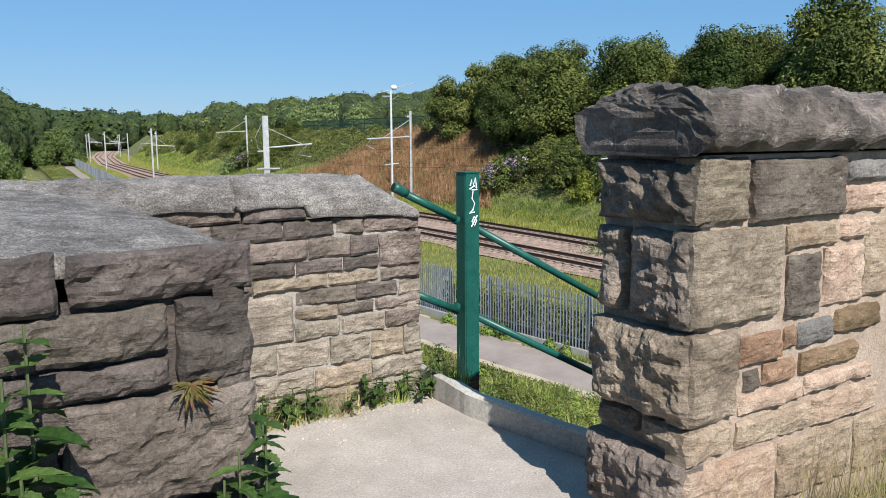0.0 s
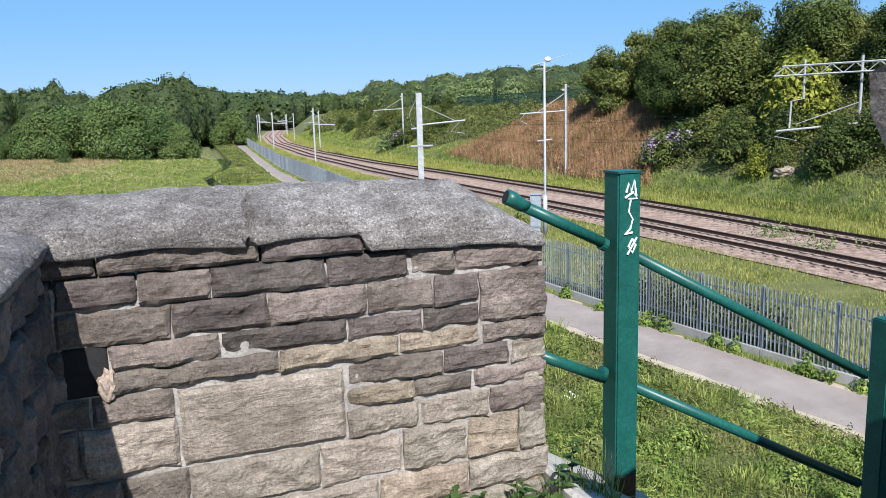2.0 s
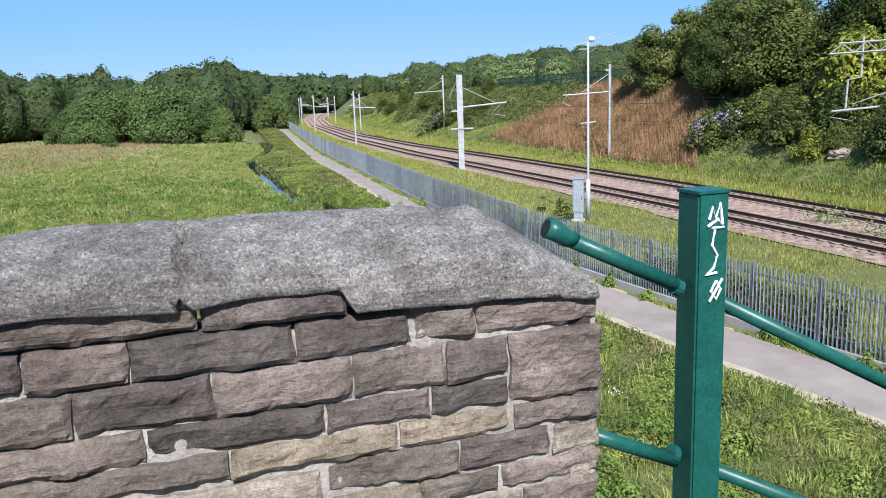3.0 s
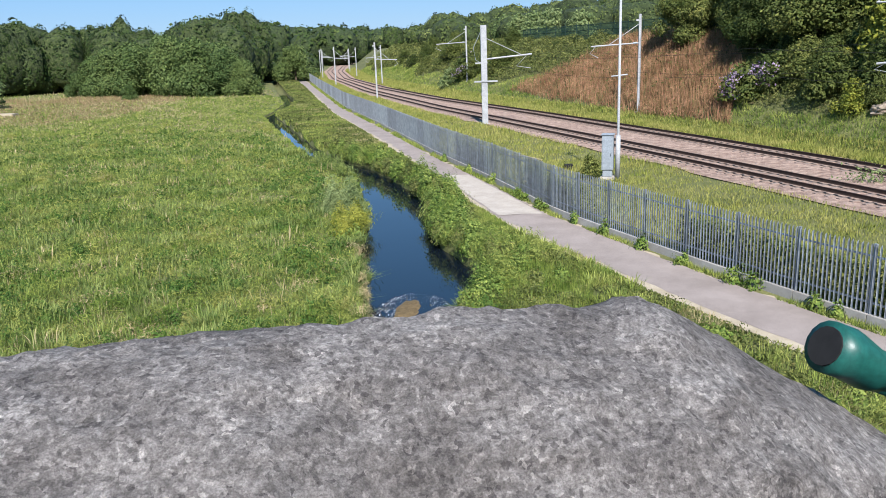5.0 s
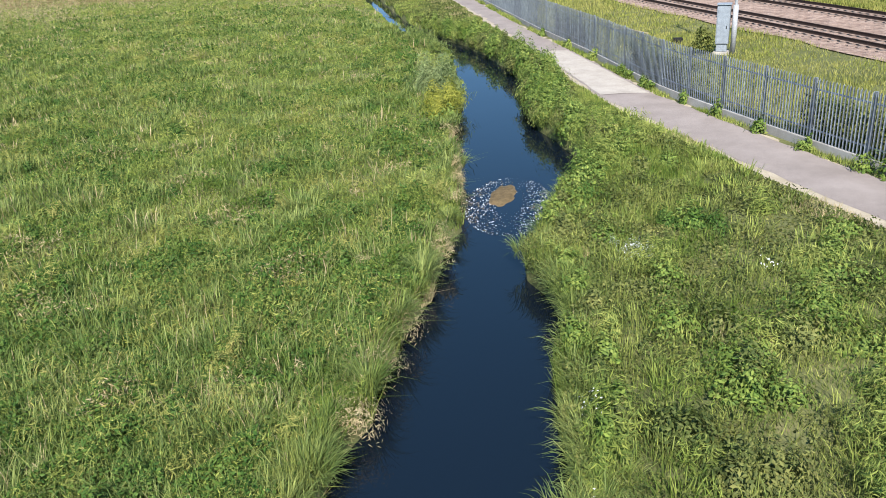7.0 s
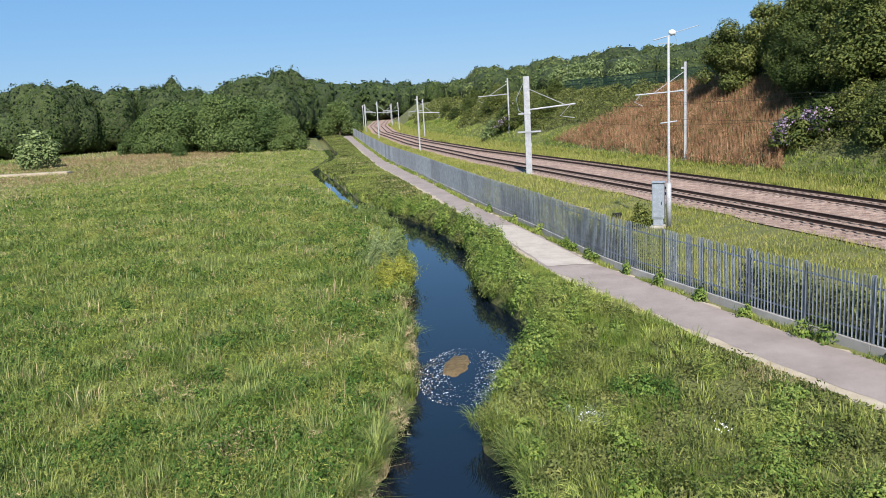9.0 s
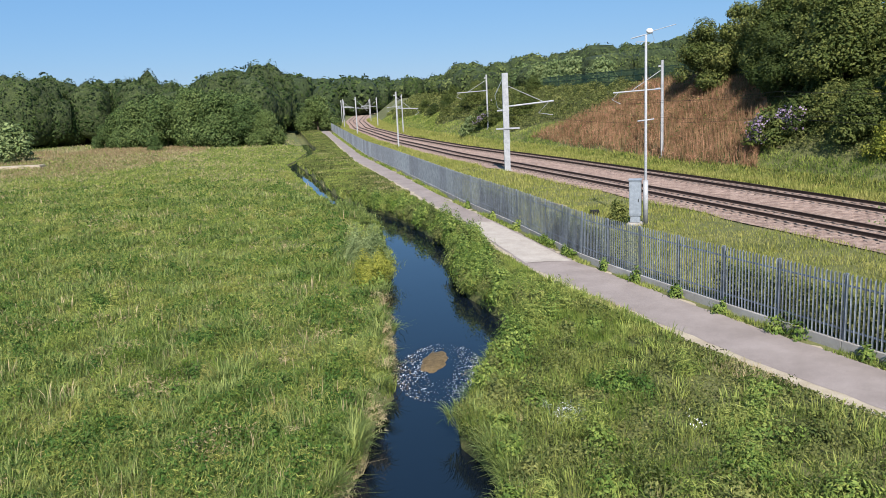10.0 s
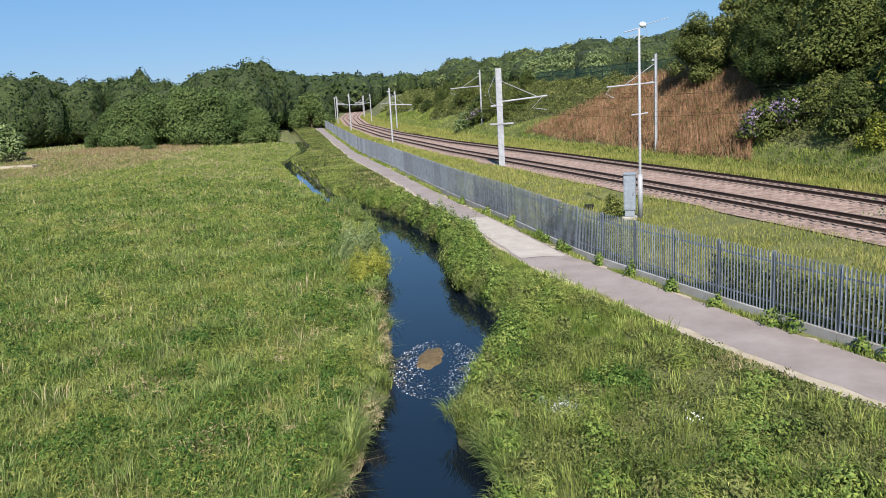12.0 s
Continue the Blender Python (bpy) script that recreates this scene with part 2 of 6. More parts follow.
cm.data_type, cm.blend_type = "RGBA", "OVERLAY"
cm.inputs[0].default_value = 0.62
base_in = cn["Principled BSDF"].inputs["Base Color"]
cl.new(base_in.links[0].from_socket, cm.inputs[6])
cl.new(cr.outputs[0], cm.inputs[7])
cl.new(cm.outputs[2], base_in)
M_MORTAR = mat("lime_mortar", (0.215, 0.198, 0.178), (0.350, 0.325, 0.292), 9.0, 0.95, 0.8, 90.0, bump_d=0.01)
M_POINTING = mat("pink_pointing", (0.296, 0.226, 0.174), (0.392, 0.311, 0.248), 7.0, 0.95, 0.8, 90.0, bump_d=0.012)
M_STONE = [
    stone_mat("sooty_gritstone", (0.078, 0.067, 0.061), (0.174, 0.152, 0.138), 5.0, 0.92, 0.8, 110.0, c3=(0.296, 0.274, 0.248), spot=-0.18, obj=0.28),
    stone_mat("brown_gritstone", (0.130, 0.111, 0.095), (0.244, 0.215, 0.184), 5.0, 0.92, 0.8, 110.0, c3=(0.311, 0.285, 0.248), spot=-0.18, obj=0.26),
    stone_mat("buff_sandstone", (0.232, 0.208, 0.170), (0.368, 0.336, 0.282), 5.0, 0.92, 0.7, 110.0, c3=(0.16, 0.142, 0.120), spot=-0.14, obj=0.2, soot=0.35),
    stone_mat("ochre_sandstone", (0.215, 0.144, 0.089), (0.326, 0.233, 0.152), 5.0, 0.92, 0.7, 110.0, c3=(0.126, 0.096, 0.074), spot=-0.05, obj=0.3, soot=0.4),
    stone_mat("lichened_sandstone", (0.204, 0.176, 0.134), (0.379, 0.332, 0.257), 5.0, 0.92, 0.9, 110.0, c3=(0.340, 0.296, 0.141), spot=-0.1, obj=0.2, warmth=1.06),
    stone_mat("capped_gritstone", (0.100, 0.090, 0.083), (0.350, 0.312, 0.280), 4.0, 0.92, 1.0, 90.0, c3=(0.55, 0.49, 0.43), spot=0.0, obj=0.15, warmth=1.04, lichen=0.595, relief=0.022),
    stone_mat("pale_sandstone", (0.330, 0.252, 0.186), (0.440, 0.376, 0.293), 5.0, 0.92, 0.7, 110.0, c3=(0.192, 0.155, 0.122), spot=-0.14, obj=0.22, warmth=1.08, grain_mix=0.5, soot=0.25),
    stone_mat("blackened_gritstone", (0.125, 0.111, 0.098), (0.390, 0.340, 0.280), 4.0, 0.92, 1.0, 90.0, c3=(0.42, 0.37, 0.29), spot=-0.04, obj=0.2, relief=0.02, soot=0.6),
    stone_mat("grey_stone", (0.174, 0.174, 0.172), (0.274, 0.272, 0.263), 5.0, 0.92, 0.7, 110.0, obj=0.2, soot=0.3),
]
M_SLAB = mat("landing_concrete", (0.280, 0.245, 0.212), (0.385, 0.340, 0.298), 2.2, 0.92, 0.5, 110.0, c3=(0.56, 0.51, 0.45), spot=-0.12, bump_d=0.006)
M_NETTLE = mat("nettle_leaves", (0.030, 0.065, 0.015), (0.065, 0.112, 0.032), 14.0, 0.45, 0.5, 120.0, obj=0.3, translucent=0.2)
M_FERN = mat("fern_leaves", (0.15, 0.070, 0.035), (0.11, 0.135, 0.04), 14.0, 0.6, 0.3, 120.0, obj=0.3, translucent=0.2)
M_STEM = plain("plant_stem", (0.08, 0.10, 0.04), 0.7)
M_WATER = bpy.data.materials.new("stream_water")
M_WATER.use_nodes = True
wb = M_WATER.node_tree.nodes["Principled BSDF"]
wb.inputs["Base Color"].default_value = (0.004, 0.007, 0.012, 1)
wb.inputs["Roughness"].default_value = 0.03
wb.inputs["IOR"].default_value = 1.38
rip = M_WATER.node_tree.nodes.new("ShaderNodeTexNoise")
rip.inputs["Scale"].default_value = 2.2
rip.inputs["Detail"].default_value = 3
rbp = M_WATER.node_tree.nodes.new("ShaderNodeBump")
rbp.inputs["Strength"].default_value = 0.05
rbp.inputs["Distance"].default_value = 0.05
M_WATER.node_tree.links.new(rip.outputs[0], rbp.inputs["Height"])
M_WATER.node_tree.links.new(rbp.outputs[0], wb.inputs["Normal"])


# ---- mesh helpers ----
def part(name, bm, material, parent=None, label="", smooth=False):
    me = bpy.data.meshes.new(name)
    bm.to_mesh(me)
    bm.free()
    me.materials.append(material)
    if smooth:
        me.polygons.foreach_set("use_smooth", [True] * len(me.polygons))
    ob = new(name, me)
    if parent:
        ob.parent = parent
    if label:
        ob["label"] = label
    return ob


def raw_mesh(name, verts, faces, material, parent=None, smooth=False):
    """One mesh out of arrays; faces is an (n, 3) or (n, 4) array."""
    verts, faces = np.asarray(verts, float), np.asarray(faces, np.int32)
    me = bpy.data.meshes.new(name)
    k = faces.shape[1]
    me.vertices.add(len(verts))
    me.vertices.foreach_set("co", verts.ravel())
    me.loops.add(faces.size)
    me.loops.foreach_set("vertex_index", faces.ravel())
    me.polygons.add(len(faces))
    me.polygons.foreach_set("loop_start", np.arange(0, faces.size, k, dtype=np.int32))
    me.polygons.foreach_set("loop_total", np.full(len(faces), k, np.int32))
    me.polygons.foreach_set("use_smooth", np.full(len(faces), smooth))
    me.update(calc_edges=True)
    me.materials.append(material)
    ob = new(name, me)
    if parent:
        ob.parent = parent
    return ob


def box_bm(x0, x1, y0, y1, z0, z1, bev=0.0, bm=None, m=None):
    own = bm is None
    bm = bm or bmesh.new()
    r = bmesh.ops.create_cube(bm, size=1.0)
    mx = Matrix.Translation(((x0 + x1) / 2, (y0 + y1) / 2, (z0 + z1) / 2)) @ Matrix.Diagonal((x1 - x0, y1 - y0, z1 - z0, 1))
    if m is not None:
        mx = m @ mx
    bmesh.ops.transform(bm, matrix=mx, verts=r["verts"])
    if bev:
        ed = list({e for v in r["verts"] for e in v.link_edges})
        bmesh.ops.bevel(bm, geom=ed, offset=bev, segments=2, affect="EDGES")
    return bm


def tube_bm(points, radius, sides=10, bm=None, radius2=None):
    """A tube along points, tapering to radius2, with closed ends."""
    bm = bm or bmesh.new()
    pts = [Vector(p) for p in points]
    rings = []
    for i, p in enumerate(pts):
        d = (pts[min(i + 1, len(pts) - 1)] - pts[max(i - 1, 0)]).normalized()
        q = d.to_track_quat("Z", "Y")
        r = radius if radius2 is None else radius + (radius2 - radius) * i / (len(pts) - 1)
        rings.append([bm.verts.new(p + q @ Vector((r * math.cos(k * math.tau / sides), r * math.sin(k * math.tau / sides), 0))) for k in range(sides)])
    for a, b in zip(rings, rings[1:]):
        for k in range(sides):
            bm.faces.new((a[k], a[(k + 1) % sides], b[(k + 1) % sides], b[k]))
    bm.faces.new(rings[0][::-1])
    bm.faces.new(rings[-1])
    return bm


def empty(name, label, category, group="", kind=""):
    return tagged(new(name), label, category, group, kind)


# ---- plan: curves given as x over y ----
def curve(*pairs):
    ys, xs = np.array(pairs[0::2], float), np.array(pairs[1::2], float)
    return lambda y: np.interp(y, ys, xs)


def wiggle(y, s):
    return np.where(np.asarray(y) < 60, 1.0, 0.3) * (0.10 * np.sin(np.asarray(y) * 1.3 + s) + 0.08 * np.sin(np.asarray(y) * 2.9 + s * 3) + 0.05 * np.sin(np.asarray(y) * 5.7 + s * 7))


line_l = curve(-15, -3.5, 9.5, -3.1, 12.8, -2.7, 15.1, -2.4, 17.9, -2.1, 20.3, -2.05, 25, -2.5, 30.3, -3.1, 33.2, -3.0, 39.6, -3.6, 45, -4.3, 49, -4.9, 52.6, -6.0, 58.5, -8.9,
                66.4, -11.6, 90, -18.4, 103.6, -22.2, 113, -22.6, 132, -24.6, 148, -28.2, 250, -50, 900, -200)
line_r = curve(-15, 0.4, 9.6, 0.5, 12.4, 0.7, 14.6, 0.7, 16.5, 0.0, 17.3, 0.0, 19.6, 0.55, 22.3, 1.4, 25.7, 1.95, 28.5, 0.8, 32.3, 0.0, 39.1, -0.1, 44.5, -1.4,
                50.3, -3.3, 52.6, -4.2, 58.5, -7.2, 66.4, -10.0, 90, -16.6, 103.6, -20.6, 113, -20.3, 132, -22.5, 148, -26.4, 250, -48.4, 900, -198)
def river_l(y):
    return line_l(y) + wiggle(y, 0.4)


def river_r(y):
    return line_r(y) + wiggle(y, 2.1)


path_l = curve(-15, 23.4, 0, 16.4, 10.3, 12.0, 16.8, 9.2, 20.7, 7.5, 23.6, 6.4, 27, 5.2, 29.9, 4.1, 33.2, 3.0, 45.8, 0.5, 74.2, -6.0, 100.7, -12.4, 179.6, -28, 236, -39.5, 900, -180)
path_r = curve(-15, 25.8, 0, 18.8, 10.3, 14.4, 18.9, 10.7, 21.7, 9.5, 27, 7.5, 33.2, 5.3, 43.1, 3.0, 55.1, 0.0, 82, -6.1, 109.5, -12.6, 172, -24.8, 245, -39, 900, -178)
fence_x = curve(-15, 26.4, 0.3, 19.5, 10.3, 15.0, 15.44, 12.68, 19.95, 10.68, 24.34, 8.91, 28.68, 7.27, 32.97, 5.73, 43, 3.5, 55, 0.45, 82, -5.6, 109.5, -12.1, 172, -24.2, 245, -38, 900, -176)
track_n = curve(-15, 30.5, 0, 27.2, 20, 22, 30, 19.3, 42, 15.9, 65, 9.2, 93, 0.9, 140, -10.8, 215, -25.5, 300, -38, 420, -50, 900, -80)
track_f = curve(-15, 35, 0, 32, 20, 26.8, 31.6, 24.1, 42.5, 21.5, 53.4, 18.6, 78, 11.4, 110, 1.2, 150, -9.2, 215, -22.5, 300, -34, 420, -45, 900, -74)


def hill(x, y):
    """Height of the land right of the railway."""
    d = np.maximum(x - (track_f(y) + 4.6), 0)
    h = 0.62 * np.minimum(d, 11.5) + 0.075 * np.maximum(d - 11.5, 0) * (d < 400) + 0.012 * np.maximum(y - 120, 0) * np.clip(d / 40, 0, 1)
    return 0.55 + np.minimum(h, 26)


def meadow_z(x, y):
    """The meadow dips towards the stream in the upper reach."""
    return -0.3 * np.clip((y - 35) / 4, 0, 1) * np.clip(1.2 - (river_l(y) - x) / 3.0, 0, 1)


# ---- the ground, one sheet shaped by the plan's curves ----
ys = np.concatenate([np.arange(-14, 60, 0.8), np.arange(60, 160, 3.0), np.arange(160, 420, 10.0), np.arange(420, 1500, 90.0)])
cols = []
rl, rr, pl, pr, fx, tn, tf = (g(ys) for g in (river_l, river_r, path_l, path_r, fence_x, track_n, track_f))
o = np.zeros_like(ys)
rr = np.maximum(rr, rl + 0.4)
fr = np.random.RandomState(4)


def col(x, z, rough=0.0):
    cols.append(np.stack([x, ys, z + fr.uniform(-rough, rough, len(ys))], 1))


for k in (1500, 600, 300, 180, 120, 80, 55, 40, 28, 20, 14, 10, 7, 4.5, 2.6, 1.2, 0.5):
    col(rl - k, meadow_z(rl - k, ys) + (0.02 if k < 100 else 0), 0.06 if k < 100 else 0)
col(rl - 0.12, meadow_z(rl, ys) - 0.02, 0.03)
col(rl + 0.05, o - 0.55)
col(rl + 0.35, o - 1.1)
col(rr - 0.35, o - 1.1)
col(rr - 0.05, o - 0.55)
col(rr + 0.03, o - 0.05, 0.05)
col(rr + 0.35, o + 0.02, 0.05)
for f in (0.15, 0.35, 0.55, 0.72):
    col(rr + (pl - rr) * f, o + 0.05 + 0.1 * math.sin(f * math.pi), 0.05)
col(np.maximum(rr + (pl - rr) * 0.86, pl - 0.75), o - 0.01)
col(pl, o - 0.005)
col(pr, o)
col(fx, o + 0.02)
col(fx + 0.3, o + 0.22)
for f in (0.3, 0.6, 0.85):
    col(fx + 0.3 + (tn - 2.6 - fx - 0.3) * f, o + 0.25 + 0.25 * f, 0.05)
col(tn - 2.6, o + 0.5)
col(tn, o + 0.52)
col(tf, o + 0.52)
for k in (2.4, 3.4, 4.6, 5.5, 7, 9, 12, 16, 21, 28, 38, 55, 80, 120, 180, 280, 450, 800, 1500):
    x = tf + k
    col(x, hill(x, ys), 0.12 if 6 < k < 60 else 0.0)
G = np.stack(cols, 1)
nc = G.shape[1]
idx = np.arange(G.shape[0] * nc).reshape(G.shape[0], nc)
quads = np.stack([idx[:-1, :-1], idx[:-1, 1:], idx[1:, 1:], idx[1:, :-1]], -1).reshape(-1, 4)
ground = tagged(raw_mesh("ground", G.reshape(-1, 3), quads, M_GROUND, smooth=True), "green floodplain meadow rising to a wooded hillside", "ground", kind="structure")


def ribbon(name, left, right, y0, y1, step, z, material, label, category, edge=0.0, seed=1):
    yy = np.arange(y0, y1, step)
    r = np.random.RandomState(seed)
    a = np.stack([left(yy) + r.uniform(-edge, edge, len(yy)), yy, z + 0 * yy], 1)
    b = np.stack([right(yy) + r.uniform(-edge, edge, len(yy)), yy, z + 0 * yy], 1)
    c = (a + b) / 2 + np.array([0, 0, 0.03])
    v = np.concatenate([a, c, b])
    n = len(yy)
    i = np.arange(n - 1)
    q = np.concatenate([np.stack([i, i + n, i + n + 1, i + 1], 1), np.stack([i + n, i + 2 * n, i + 2 * n + 1, i + n + 1], 1)])
    return tagged(raw_mesh(name, v, q, material, smooth=True), label, category, kind="structure")


ribbon("path_margin", lambda y: path_l(y) - 0.5, lambda y: path_r(y) + 0.12, -12, 240, 0.35, 0.015, M_EARTH, "dusty pale earth margin of the footpath", "path", 0.22)
ribbon("footpath", path_l, path_r, -12, 240, 0.7, 0.03, M_PATH, "worn grey-pink tarmac footpath beside the fence", "path", 0.08, 2)
ribbon("path_patch", lambda y: path_l(y) + 0.1, lambda y: path_r(y) - 0.15, 33.6, 46, 0.6, 0.045, M_PATCH, "pale concrete repair in the footpath", "path", 0.03, 3)
ribbon("stream", lambda y: river_l(y) - 0.4, lambda y: river_r(y) + 0.4, -14, 160, 0.8, -0.5, M_WATER, "dark still stream water reflecting blue sky", "water")
ribbon("trackbed", lambda y: track_n(y) - 2.4, lambda y: track_f(y) + 2.3, -12, 520, 2.0, 0.56, M_BALLAST, "pinkish stone ballast under the two tracks", "trackbed", 0.25, 5)


# ---- railway tracks ----
def rail_line(track, off, name_label, group):
    yy = np.concatenate([np.arange(-12, 160, 2.0), np.arange(160, 500, 8.0)])
    x = track(yy)
    t = np.gradient(x, yy)
    nx, ny = 1 / np.sqrt(1 + t * t), -t / np.sqrt(1 + t * t)
    prof = [(-0.07, 0.0), (-0.03, 0.03), (-0.03, 0.12), (-0.045, 0.17), (0.045, 0.17), (0.03, 0.12), (0.03, 0.03), (0.07, 0.0)]
    v = np.stack([np.stack([x + nx * (off + p), yy + ny * (off + p), 0.68 + q + 0 * yy], 1) for p, q in prof], 1)
    n, k = len(yy), len(prof)
    idn = np.arange(n * k).reshape(n, k)
    q = np.stack([idn[:-1, :-1], idn[1:, :-1], idn[1:, 1:], idn[:-1, 1:]], -1).reshape(-1, 4)
    return tagged(raw_mesh("rail", v.reshape(-1, 3), q, M_RAIL), name_label, "rail", group, "structure")


for trk in (track_n, track_f):
    for s in (-0.78, 0.78):
        rail_line(trk, s, "dark rusty steel rail on concrete sleepers", "railway rails")
slv, slf = [], []
for trk in (track_n, track_f):
    y = -8.0
    while y < 150:
        t = float(trk(y + 0.5) - trk(y - 0.5))
        n = Vector((1, -t, 0)).normalized()
        d = Vector((t, 1, 0)).normalized()
        c = Vector((float(trk(y)), y, 0))
        base = len(slv)
        for a, b, z in ((-1.25, -0.13, 0.5), (1.25, -0.13, 0.5), (1.25, 0.13, 0.5), (-1.25, 0.13, 0.5), (-1.25, -0.1, 0.61), (1.25, -0.1, 0.61), (1.25, 0.1, 0.61), (-1.25, 0.1, 0.61)):
            slv.append(c + n * a + d * b + Vector((0, 0, z)))
        for f in ((4, 5, 6, 7), (0, 1, 5, 4), (1, 2, 6, 5), (2, 3, 7, 6), (3, 0, 4, 7)):
            slf.append([base + k for k in f])
        y += 0.68
tagged(raw_mesh("sleepers", [tuple(v) for v in slv], slf, M_SLEEPER), "weathered concrete sleepers half sunk in the ballast", "sleepers", kind="stuff")

# ---- palisade fence on its concrete plinth ----
BAY = 2.386
fy = [-10.0]
while fy[-1] < 232:
    t = float(fence_x(fy[-1] + 1) - fence_x(fy[-1] - 1)) / 2
    fy.append(fy[-1] + BAY / math.sqrt(1 + t * t))
fpts = [Vector((float(fence_x(y)), y, 0)) for y in fy]
PALE_TOP, RAIL_Z = 2.17, (0.62, 1.86)


def pale_bm(top=1.88, w=0.062):
    bm = bmesh.new()
    pr = [(-w / 2, 0.016), (-w * 0.22, 0), (0, 0.012), (w * 0.22, 0), (w / 2, 0.016)]
    lo = [bm.verts.new((x, y, 0)) for x, y in pr]
    hi = [bm.verts.new((x, y, top - (0.06 if abs(x) > w * 0.3 else (0.02 if x else 0)))) for x, y in pr]
    lb = [bm.verts.new((x, y - 0.004, 0)) for x, y in pr]
    hb = [bm.verts.new((x * 0.98, y - 0.004, top - (0.06 if abs(x) > w * 0.3 else (0.02 if x else 0)))) for x, y in pr]
    for i in range(4):
        bm.faces.new((lo[i], lo[i + 1], hi[i + 1], hi[i]))
        bm.faces.new((lb[i + 1], lb[i], hb[i], hb[i + 1]))
    return bm


tmp = part("pale", pale_bm(), M_GALV)
PALE = tmp.data
bpy.data.objects.remove(tmp)
near_pales, far_v, far_f = 0, [], []
for i, (p, q) in enumerate(zip(fpts, fpts[1:])):
    d = q - p
    yaw = math.atan2(d.y, d.x)
    rotz = Matrix.Rotation(yaw, 4, "Z")
    m0 = Matrix.Translation(p) @ rotz
    L = d.length
    plinth = part("plinth", box_bm(0.003, L - 0.003, -0.06, 0.06, -0.1, 0.31, 0.012), M_CONC)
    plinth.matrix_world = m0
    tagged(plinth, "grey concrete gravel board under the palisade", "plinth", "fence plinths")
    bay = empty("palisade_fence", "galvanised steel palisade fence bay on concrete", "fence", "palisade fence bays")
    bay.matrix_world = m0
    post = part("post", box_bm(-0.045, 0.045, -0.07, -0.012, 0.3 if i else 0.0, 2.2, 0.004), M_GALV, bay)
    for z in RAIL_Z:
        bm = box_bm(0.045, L - 0.045, -0.05, -0.008, z - 0.022, z + 0.022)
        part("rail", bm, M_GALV, bay)
    near = 11.5 < p.y < 52 and near_pales + 17 <= 300
    if near:
        for k in range(17):
            pale = new("pale", PALE)
            pale.parent = bay
            pale.matrix_local = Matrix.Translation(((k + 0.5) * L / 17, -0.004, 0.33)) @ pose(0, 0, 0, 0, random.uniform(-0.5, 0.5), 0)
            near_pales += 1
    else:
        pv = np.array([tuple(v.co) for v in PALE.vertices])
        pf = np.array([list(f.vertices) for f in PALE.polygons])
        vs, fs = [], []
        for k in range(17):
            fs.append(pf + len(pv) * k)
            vs.append(pv + np.array([(k + 0.5) * L / 17, -0.004, 0.33]))
        ob = raw_mesh("paling", np.concatenate(vs), np.concatenate(fs), M_GALV, bay)
        ob["kind"] = "stuff"


# ---- overhead line masts ----
def ground_z(x, y):
    if x > float(track_f(y)) + 4.6:
        return float(hill(np.array(x), np.array(y)))
    return 0.5


def thin_mast(x, y, h, arm, reach=3.2):
    """A slender column with a cantilever arm; arm is +1 (to the right) or -1."""
    z = ground_z(x, y) - 0.05
    m = empty("line_mast", "slender galvanised overhead line mast with a cantilever", "mast", "overhead line masts")
    m.location = (x, y, z)
    bm = box_bm(-0.11, 0.11, -0.02, 0.02, 0, h)
    box_bm(-0.11, -0.08, -0.1, 0.1, 0, h, bm=bm)
    box_bm(0.08, 0.11, -0.1, 0.1, 0, h, bm=bm)
    part("column", bm, M_MAST, m)
    part("base_plate", box_bm(-0.25, 0.25, -0.25, 0.25, -0.05, 0.06, 0.01), M_CONC, m)
    a = arm
    part("boom", tube_bm([(0.1 * a, 0, h * 0.71), (reach * a, 0, h * 0.69)], 0.06, 8), M_MAST, m)
    part("stay", tube_bm([(0.1 * a, 0, h * 0.9), (reach * 0.62 * a, 0, h * 0.705)], 0.03, 6), M_MAST, m)
    part("registration_arm", tube_bm([(reach * 0.9 * a, 0, h * 0.69), (reach * 1.02 * a, 0, h * 0.62), (reach * 0.85 * a, 0, h * 0.575)], 0.035, 6), M_MAST, m)
    part("insulator", tube_bm([(0.25 * a, 0, h * 0.712), (0.6 * a, 0, h * 0.708)], 0.1, 10), M_GREY, m)
    part("top_bracket", box_bm(-0.35, 0.1, -0.03, 0.03, h * 0.93, h * 0.95), M_MAST, m)
    return m


